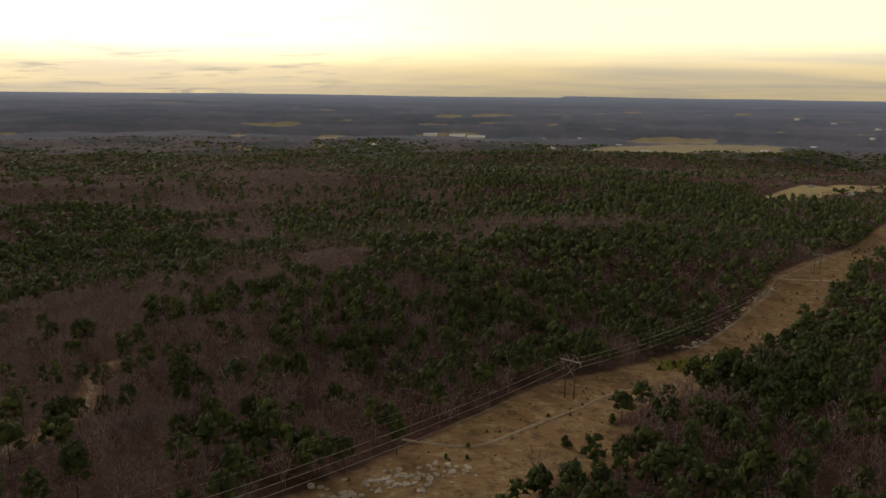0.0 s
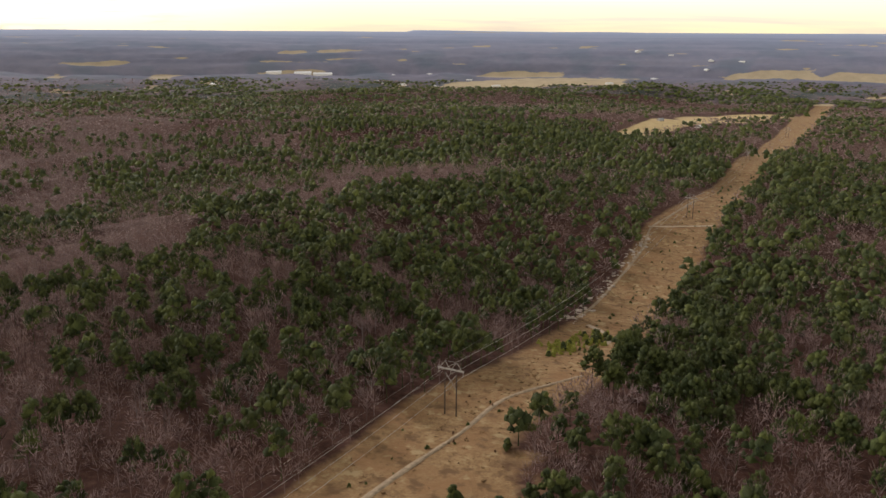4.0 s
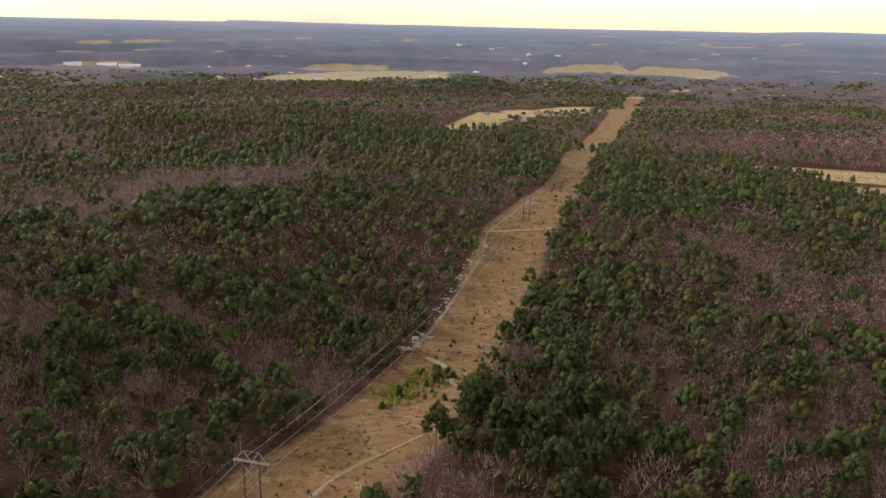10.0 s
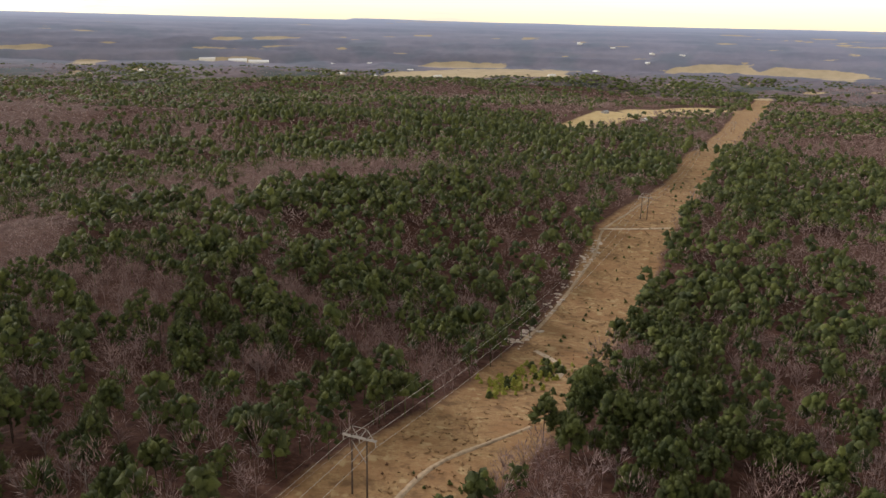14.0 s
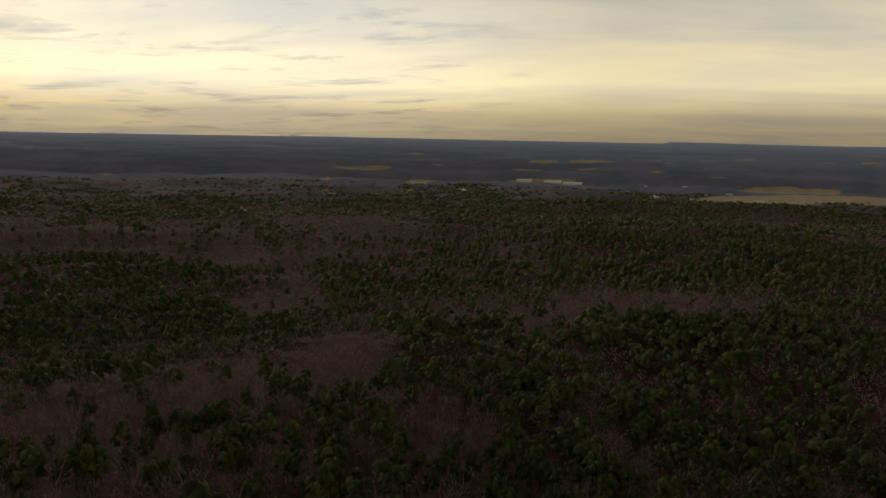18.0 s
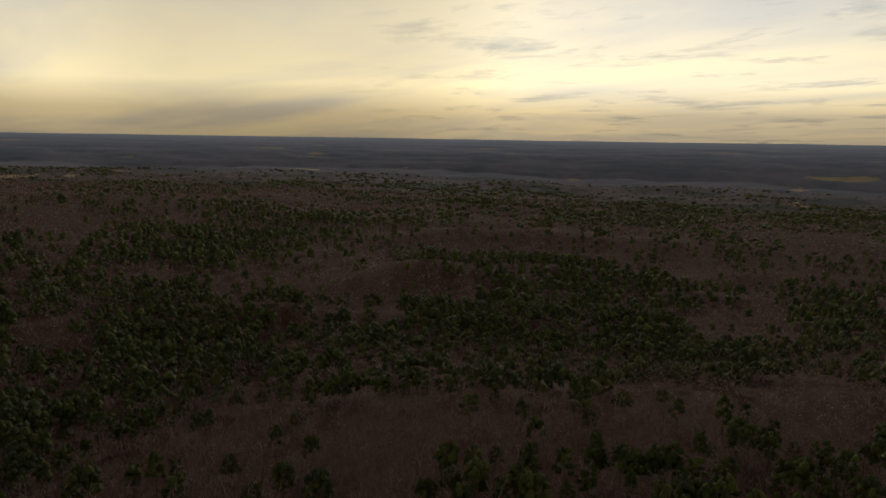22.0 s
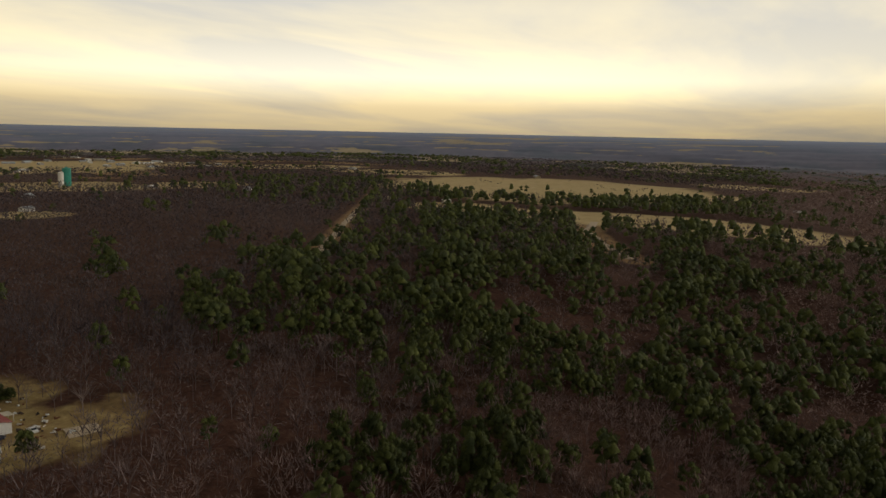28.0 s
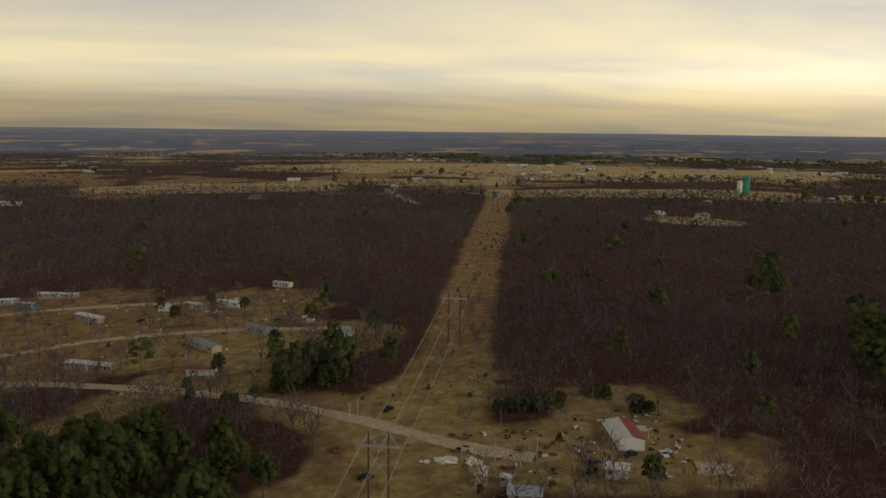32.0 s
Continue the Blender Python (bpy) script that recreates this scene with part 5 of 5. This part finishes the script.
def build_homes():
    g = "trailers of the settlement"
    build_home(-73, -135, 149, 21, 4.3, M_GREYWALL, M_PALEROOF, "long grey-white mobile home under bare trees", group=g)
    build_home(-117, -141, 120, 17, 4.4, M_CREAM, M_STEEL, "cream mobile home with a grey-blue metal roof", group=g)
    build_home(-115, -108, 163, 10.5, 3.8, M_WHITE, M_RED, "short white mobile home with a faded red roof", group=g)
    build_home(-64, -214, 132, 17, 4.2, M_GREYWALL, M_PALEROOF, "weathered pale mobile home in the trees", group=g)
    build_home(-41, -275, 159, 22, 4.3, M_GREYWALL, M_PALEROOF, "long pale grey mobile home behind the lane", group=g)
    build_home(-17, -272, 172, 10, 4.3, M_BLUEWALL, M_PALEROOF, "pale blue mobile home with a white roof", group=g)
    build_home(-30, -257, 160, 7, 3.2, M_TEAL, M_PALEROOF, "small teal and white trailer", group=g)
    build_home(-99, -217, 155, 7, 4, M_WHITE, M_PALEROOF, "small white trailer beside a pine", group=g)
    build_home(-113, -215, 135, 11, 3.8, M_GREYWALL, M_PALEROOF, "pale grey trailer between pines", group=g)
    build_home(-130, -212, 140, 13, 4.4, M_WHITE, M_PALEROOF, "white mobile home with a pale roof", group=g)
    build_home(-160, -246, 140, 11, 3.6, M_WHITE, M_PALEROOF, "white trailer at the far edge of the wood", group=g)
    build_home(-140, -155, 130, 11, 5.5, M_GREYWALL, M_STEEL, "grey cottage with a dull blue-grey metal roof", "cottage")
    build_home(-173, -136, 145, 10, 7, M_WHITE, M_BLUEROOF, "small white cottage with a blue-white roof", "cottage", h=2.8)
    build_home(-163, -164, 150, 5, 3.2, M_WHITE, M_PALEROOF, "small white shed with a pitched roof", "shed", h=2.3)
    # the larger house: one half of the roof red, the other pale
    hs = build_home(-232.9, -0.6, 75, 15.6, 7.4, M_WHITE, M_PALEROOF, "white house with a red and pale two-tone metal roof", "house", M_RED, 2.8)
    part("porch_roof", slab([(-6.5, -3.95, 2.66), (7.6, -3.95, 2.66), (7.6, -5.3, 2.35), (-6.5, -5.3, 2.35)], 0.1), M_PALEROOF, hs, "pale lean-to porch roof")
    for k in range(4):
        part_of("porch_post", *stick((-6.3 + 4.55 * k, -5.15, -0.6), (-6.3 + 4.55 * k, -5.15, 2.3), 0.08, 0.08, 6), M_WHITE, hs)
    part("carport", slab([(-4.0, 3.95, 2.45), (0.4, 3.95, 2.45), (0.4, 7.2, 2.25), (-4.0, 7.2, 2.25)], 0.1), M_CREAMROOF, hs, "flat cream carport roof")
    for a, b in ((-3.8, 7.0), (0.2, 7.0)):
        part_of("carport_post", *stick((a, b, -0.6), (a, b, 2.2), 0.07, 0.07, 6), M_WHITE, hs)
    build_home(-220, 17.5, 150, 6.4, 4.8, M_WHITE, M_PALEROOF, "white metal shed with a pale rounded roof", "shed", h=2.5)
    build_home(-185, 8.5, 62, 5.5, 3.0, M_CREAM, M_CREAMROOF, "narrow cream shed with a flat pale roof", "shed", h=2.3)
    build_home(-190.5, 12.5, 150, 3.4, 2.6, M_GREYWALL, M_PALEROOF, "small dark shed with a white roof", "shed", h=2.2)
    build_home(-192, 21, 155, 8.5, 5.5, M_GREYWALL, M_BLUEROOF, "low shed under a pale blue-white metal roof", "shed", h=2.4)


def car_model(body, label):
    t = new("car")
    tagged(t, label, "car", "parked cars")
    bm = bmesh.new()
    prof = [(-2.2, 0.35), (-2.25, 0.85), (-1.5, 0.95), (-0.9, 1.42), (0.7, 1.42), (1.3, 0.98), (2.15, 0.85), (2.2, 0.35)]
    l = [bm.verts.new((x, -0.85, z)) for x, z in prof]
    r = [bm.verts.new((x, 0.85, z)) for x, z in prof]
    bm.faces.new(l)
    bm.faces.new(r[::-1])
    for k in range(8):
        bm.faces.new((l[k], r[k], r[(k + 1) % 8], l[(k + 1) % 8]))
    bmesh.ops.recalc_face_normals(bm, faces=bm.faces)
    part("body", bm, body, t)
    part("windshield", slab([(0.75, -0.7, 1.41), (1.27, -0.75, 1.03), (1.27, 0.75, 1.03), (0.75, 0.7, 1.41)], -0.03), M_GLASS, t, "dark glass windshield")
    part("rear_window", slab([(-0.95, -0.7, 1.41), (-1.42, -0.72, 1.03), (-1.42, 0.72, 1.03), (-0.95, 0.7, 1.41)], -0.03), M_GLASS, t, "dark glass rear window")
    for sx in (-1.35, 1.35):
        for sy in (-0.85, 0.85):
            v, f = stick((sx, sy - 0.1, 0.33), (sx, sy + 0.1, 0.33), 0.33, 0.33, 12, True)
            w = part_of("wheel", v, f, M_TYRE, t, "black rubber wheel")
            part_of("rim", *stick((sx, sy + 0.09, 0.33), (sx, sy + 0.12, 0.33), 0.18, 0.18, 8, True), M_ARM, w)
    return t


def build_cars():
    for x, y, a, m, lab in ((-229, 9.5, 20, M_DARKCAR, "dark blue saloon parked beside the house"), (-216.5, 10.5, 10, M_DARKCAR, "dark saloon parked in the yard"),
                            (-214, 14.5, 30, M_TYRE, "black pickup-sized wreck in the yard"), (-238, 12, 80, M_WHITE, "white car parked beside the house"),
                            (-152, -22, 60, M_RED, "small red vehicle in the grass"), (-156, -3, 15, M_TYRE, "dark rusting vehicle in the grass"), (-137, -166, 30, M_WHITE, "white car beside the cottage"),
                            (-150, -172, 0, M_DARKCAR, "dark car parked off the lane"), (-157, -170, 20, M_GREYWALL, "grey car parked off the lane"), (-123, -199, 40, M_WHITE, "white car beside the trailer"),
                            (-88, -200, 60, M_DARKCAR, "dark car under the trees"), (-33, -249, 15, M_GREYWALL, "grey car beside the lane"), (-172, -44, 40, M_TYRE, "dark farm vehicle beside the road")):
        c = car_model(m, lab)
        c.matrix_world = pose(x, y, float(land(x, y)) + 0.1, 0, 0, a)


def build_debris():
    """Heaps of white sheeting, scrap and boards about the yard."""
    for x, y, w in ((-180, -4, 3.2), (-177.5, -5, 2.4), (-174, -6, 1.2), (-172.5, -6.5, 0.9), (-185.5, -1.5, 2.6), (-187, -0.5, 1.6)):
        bm = bmesh.new()
        bmesh.ops.create_icosphere(bm, subdivisions=3, radius=1)
        off = Vector(rng.uniform(0, 90, 3))
        for v in bm.verts:
            v.co *= 0.7 + 0.75 * noise.noise(v.co * 1.8 + off) + 0.35 * noise.noise(v.co * 4.5 + off)
            v.co = Vector((v.co.x * w, v.co.y * w * 0.75, max(-0.4, v.co.z * w * 0.42)))
        me = bpy.data.meshes.new("debris_heap")
        bm.to_mesh(me)
        bm.free()
        me.materials.append(M_SHEET)
        ob = tagged(new("debris_heap", me), "crumpled heap of dirty white sheeting on the grass", "debris", "white heaps")
        ob.matrix_world = pose(x, y, float(land(x, y)) + 0.25, 0, 0, rng.uniform(0, 360))
    mats = [M_SHEET, M_PALEROOF, M_TYRE, M_RUSTMETAL, M_POLE, M_POLE]
    words = ["pale", "grey", "black", "rusty", "brown", "dark"]
    n = 0
    while n < 165:
        x, y = (rng.uniform(-255, -183), rng.uniform(-20, 24)) if n < 80 else (rng.uniform(-185, -40), rng.uniform(-260, -85))
        if float(open_ground(x, y)) < 0.05 or min(math.hypot(x - a, y - b) for a, b in HOMES_AT) < 7:
            continue
        k = int(rng.integers(0, 6))
        t = new("scrap_pile")
        t.matrix_world = pose(x, y, float(land(x, y)), 0, 0, rng.uniform(0, 360))
        tagged(t, f"{words[k]} scrap and boards lying in the yard", "scrap", "yard scrap")
        for q in range(int(rng.integers(2, 5))):
            lx, ly, lz = rng.uniform(0.4, 1.8), rng.uniform(0.25, 0.8), rng.uniform(0.12, 0.6)
            b = part("board" if lz < 0.4 else "crate", box(lx, ly, lz, 0, 0, 0, 0.03), mats[k] if q else mats[int(rng.integers(0, 6))], t)
            b.matrix_basis = pose(rng.uniform(-1, 1), rng.uniform(-1, 1), lz / 2 + 0.1, rng.uniform(-8, 8), rng.uniform(-8, 8), rng.uniform(0, 360))
        n += 1


def build_poles():
    for x, y, h in ((-137, -146, 10), (-60, -150, 9), (-20, -160, 9), (-98, -225, 9), (-159, -42, 6), (-162, -44, 6), (-190, 5, 9), (-201, 8, 9)):
        t = new("utility_pole")
        t.matrix_world = pose(x, y, float(land(x, y)), 0, 0, rng.uniform(0, 180))
        tagged(t, "plain grey wooden utility pole", "utility pole", "utility poles")
        part_of("pole", *stick((0, 0, -1), (0, 0, h), 0.16, 0.11, 8, True), M_ARM, t, smooth=True)
        part("crossarm", box(1.8, 0.12, 0.12, 0, 0.16, h - 0.5), M_ARM, t)
        part_of("insulator", *stick((0.7, 0.16, h - 0.44), (0.7, 0.16, h - 0.22), 0.06, 0.05, 6, True), M_WHITE, t)


# ---- farther buildings ----
def far_home(x, y, turn, L, W, wall, roof, label, h=3.2, name="house"):
    t = new(name)
    t.matrix_world = pose(x, y, float(land(x, y - W / 2 if name == "industrial_hall" else y)) + 0.3, 0, 0, turn)
    tagged(t, label, "house" if name == "house" else "building", "far houses" if name == "house" else "far sheds")
    rise = 0.09 * W if name == "industrial_hall" else 0.2 * W
    part("wall", gable(L, W, h, h + rise - 0.1), wall, t)
    for s in (-1, 1):
        part("roof", slab([(-L / 2 - 0.4, 0, h + rise + 0.06), (L / 2 + 0.4, 0, h + rise + 0.06), (L / 2 + 0.4, s * (W / 2 + 0.5), h - 0.05), (-L / 2 - 0.4, s * (W / 2 + 0.5), h - 0.05)], 0.15), roof, t)
        for k in (-0.3, 0.3):
            part("window", box(1.4, 0.1, 1.1, k * L, s * (W / 2 + 0.04), 1.7), M_GLASS, t)
    part("door", box(1.0, 0.1, 2.1, 0, -W / 2 - 0.04, 1.05), M_WHITE, t)


def build_far_homes():
    w = [M_WHITE, M_CREAM, M_GREYWALL]
    r = [M_PALEROOF, M_STEEL, M_PALEROOF, M_BLUEROOF]
    for k, (x, y, a, L) in enumerate(((-1863, 470, 30, 26), (-2500, 790, 20, 30), (-1230, 779, 0, 12), (-1280, 83, 40, 20), (-1262, 188, 60, 16), (-1235, 98, 20, 24), (-1011, -224, 30, 14), (-1001, -303, 20, 16),
                                      (-952, -681, 20, 18), (-1022, -560, 30, 18), (-1150, -1230, 0, 22), (-519, -1270, 10, 26), (-295, -1329, 0, 24), (-193, -922, 20, 16), (-434, -1086, 0, 20))):
        far_home(x, y, a, L, 9 + k % 4, w[k % 3], r[k % 4], "white farmhouse with a pale metal roof in the fields")
    for k, (x, y, a, L) in enumerate(((-1146, -1232, 10, 30), (-943, -674, 40, 18), (-734, -659, 30, 14), (120, -960, 0, 34), (-404, -1000, 5, 18), (1560, 1350, -20, 24), (1540, 1310, 20, 18), (1620, 1400, 0, 20),
                                      (498, 1650, 30, 12), (560, 1600, 40, 10), (-1970, -435, 28, 46), (-560, -500, 30, 16), (-600, -480, 10, 12))):
        far_home(x, y, a, L, 9 + k % 4, w[k % 3], r[(k + 1) % 4], "pale house with a metal roof among bare trees")
    # the small town beyond the fields
    n = 0
    while n < 75:
        x, y = rng.uniform(-2100, 250), rng.uniform(-2500, -900)
        if rough(x, y, 260, 71) > 0.54:
            far_home(x, y, rng.uniform(0, 180), rng.uniform(14, 30), rng.uniform(8, 14), w[n % 3], r[n % 4], "pale house of the distant town")
            n += 1
    n = 0
    while n < 26:
        a, d = rng.uniform(-0.7, 0.25), rng.uniform(3000, 4300)
        x, y = HX - d * math.sin(a), HY + d * math.cos(a)
        if rough(x, y, 500, 73) > 0.5:
            far_home(x, y, rng.uniform(0, 180), rng.uniform(24, 60), rng.uniform(14, 30), M_WHITE, M_PALEROOF, "large pale shed in the distant valley", 5.0, "shed")
            n += 1
    for x, y, L, W in ((-697, 4142, 75, 60), (-556, 4163, 86, 100), (-458, 4180, 96, 110)):
        far_home(x, y, 4, L, W, M_WHITE, M_ROOFWHITE, "long white industrial hall in the distant valley", 12.0, "industrial_hall")
    # tall water tanks south-west
    for x, y, rad, h, m, lab in ((-908, -807, 6.2, 27, M_TANK, "tall green steel water tank"), (-897, -806, 4.0, 21, M_WHITE, "white steel silo beside the green tank")):
        t = new("water_tank")
        t.matrix_world = pose(x, y, float(land(x, y)))
        tagged(t, lab, "water tank")
        part_of("shell", *stick((0, 0, -2), (0, 0, h), rad, rad, 28), m, t, smooth=True)
        part_of("roof", *stick((0, 0, h), (0, 0, h + rad * 0.35), rad * 1.02, rad * 0.1, 28, True), m, t)
        part_of("ladder", *stick((rad + 0.15, 0, 0), (rad + 0.15, 0, h), 0.12, 0.12, 4), M_ARM, t)
    t = new("water_tower")
    t.matrix_world = pose(3095, 2799, float(land(3095, 2799)))
    tagged(t, "white elevated water tower on a single stem", "water tower")
    part_of("stem", *stick((0, 0, -4), (0, 0, 46), 5, 3.6, 16), M_WHITE, t, smooth=True)
    bm = bmesh.new()
    bmesh.ops.create_uvsphere(bm, u_segments=20, v_segments=12, radius=13, matrix=Matrix.LocRotScale((0, 0, 50), None, (1, 1, 0.72)))
    part("bowl", bm, M_WHITE, t)


M_TRACK = material("worn_earth", plain((0.42, 0.315, 0.20), 0.3, 0.5, 0.1), 0.95)
M_TRUNK = material("grey_bark", plain((0.27, 0.215, 0.20), 0.3, 2.0), 0.9)
M_BRIGHT = material("green_bush", plain((0.31, 0.31, 0.05), 0.35, 1.2), 0.8)
M_RUST = material("rust_leaves", plain((0.15, 0.08, 0.045), 0.4, 1.2), 0.9)
M_WHITE = material("white_paint", plain((0.82, 0.81, 0.78), 0.08, 1.5), 0.6)
M_CREAM = material("cream_siding", plain((0.58, 0.50, 0.34), 0.12, 1.5), 0.7)
M_GREYWALL = material("grey_siding", plain((0.42, 0.40, 0.38), 0.2, 1.2), 0.7)
M_BLUEWALL = material("blue_siding", plain((0.42, 0.50, 0.58), 0.15, 1.2), 0.7)
M_TEAL = material("teal_paint", plain((0.10, 0.42, 0.46), 0.15, 1.2), 0.6)
M_PALEROOF = material("pale_metal_roof", plain((0.80, 0.80, 0.77), 0.14, 0.9), 0.5)
M_ROOFWHITE = material("white_metal_roof", plain((0.92, 0.92, 0.9), 0.04, 0.2), 0.5)
M_CREAMROOF = material("cream_metal_roof", plain((0.66, 0.60, 0.46), 0.12, 0.9), 0.5)
M_STEEL = material("steel_roof", plain((0.34, 0.37, 0.40), 0.2, 0.9), 0.45, 0.3)
M_BLUEROOF = material("blue_white_roof", plain((0.52, 0.58, 0.64), 0.15, 0.9), 0.45, 0.1)
M_RED = material("faded_red_roof", plain((0.36, 0.09, 0.08), 0.25, 0.9), 0.55)
M_TANK = material("green_tank_paint", plain((0.05, 0.30, 0.25), 0.2, 0.25), 0.5)
M_GLASS = material("window_glass", plain((0.03, 0.035, 0.04), 0.2, 0.5), 0.1)
M_TYRE = material("black_rubber", plain((0.025, 0.024, 0.023), 0.3, 2.0), 0.8)
M_DARKCAR = material("dark_car_paint", plain((0.03, 0.035, 0.06), 0.2, 1.0), 0.3)
M_SHEET = material("dirty_white_sheeting", plain((0.80, 0.75, 0.68), 0.18, 1.5, 0.1), 0.8)
M_RUSTMETAL = material("rusty_metal", plain((0.22, 0.10, 0.05), 0.4, 1.5), 0.8)



def build_tussocks():
    """Coarse dead grass and brush in the strip and the yards."""
    n = 3000
    t = rng.uniform(4.2, 16.2, n)
    x, y = np.interp(t, np.arange(len(STRIP)), [p[0] for p in STRIP]) + rng.normal(0, 17, n), np.interp(t, np.arange(len(STRIP)), [p[1] for p in STRIP]) + rng.normal(0, 14, n)
    k = (open_ground(x, y) > 0.1) & (rng.random(n) < np.clip(2.2 * rough(x, y, 14, 81) - 0.45, 0.03, 1))
    x, y = x[k], y[k]
    models = []
    for _ in range(5):
        m = 9
        a = rng.uniform(0, 6.3, m)
        p = np.stack([np.cos(a) * 0.3, np.sin(a) * 0.3, np.full(m, -0.1)], -1)
        q = np.stack([np.cos(a) * rng.uniform(0.2, 0.8, m), np.sin(a) * rng.uniform(0.2, 0.8, m), rng.uniform(0.4, 1.1, m)], -1)
        models.append(sliver(p, q, 0.45))
    size = rng.uniform(0.4, 1.1, len(x))
    v, f = scatter(models, x, y, rng.uniform(0, 6.3, len(x)), size, size * 0.8)
    tagged(new("dry_brush", mesh_of("dry_brush", v, f, M_BRUSH)), "coarse dead grass and low brown brush", "brush", kind="stuff")


M_BRUSH = material("dead_brush", plain((0.33, 0.215, 0.115), 0.35, 0.3), 0.95)
build_single_trees()
build_tracks()
build_tussocks()
build_rocks()
build_shrubs()
build_homes()
build_cars()
build_debris()
build_poles()
build_far_homes()
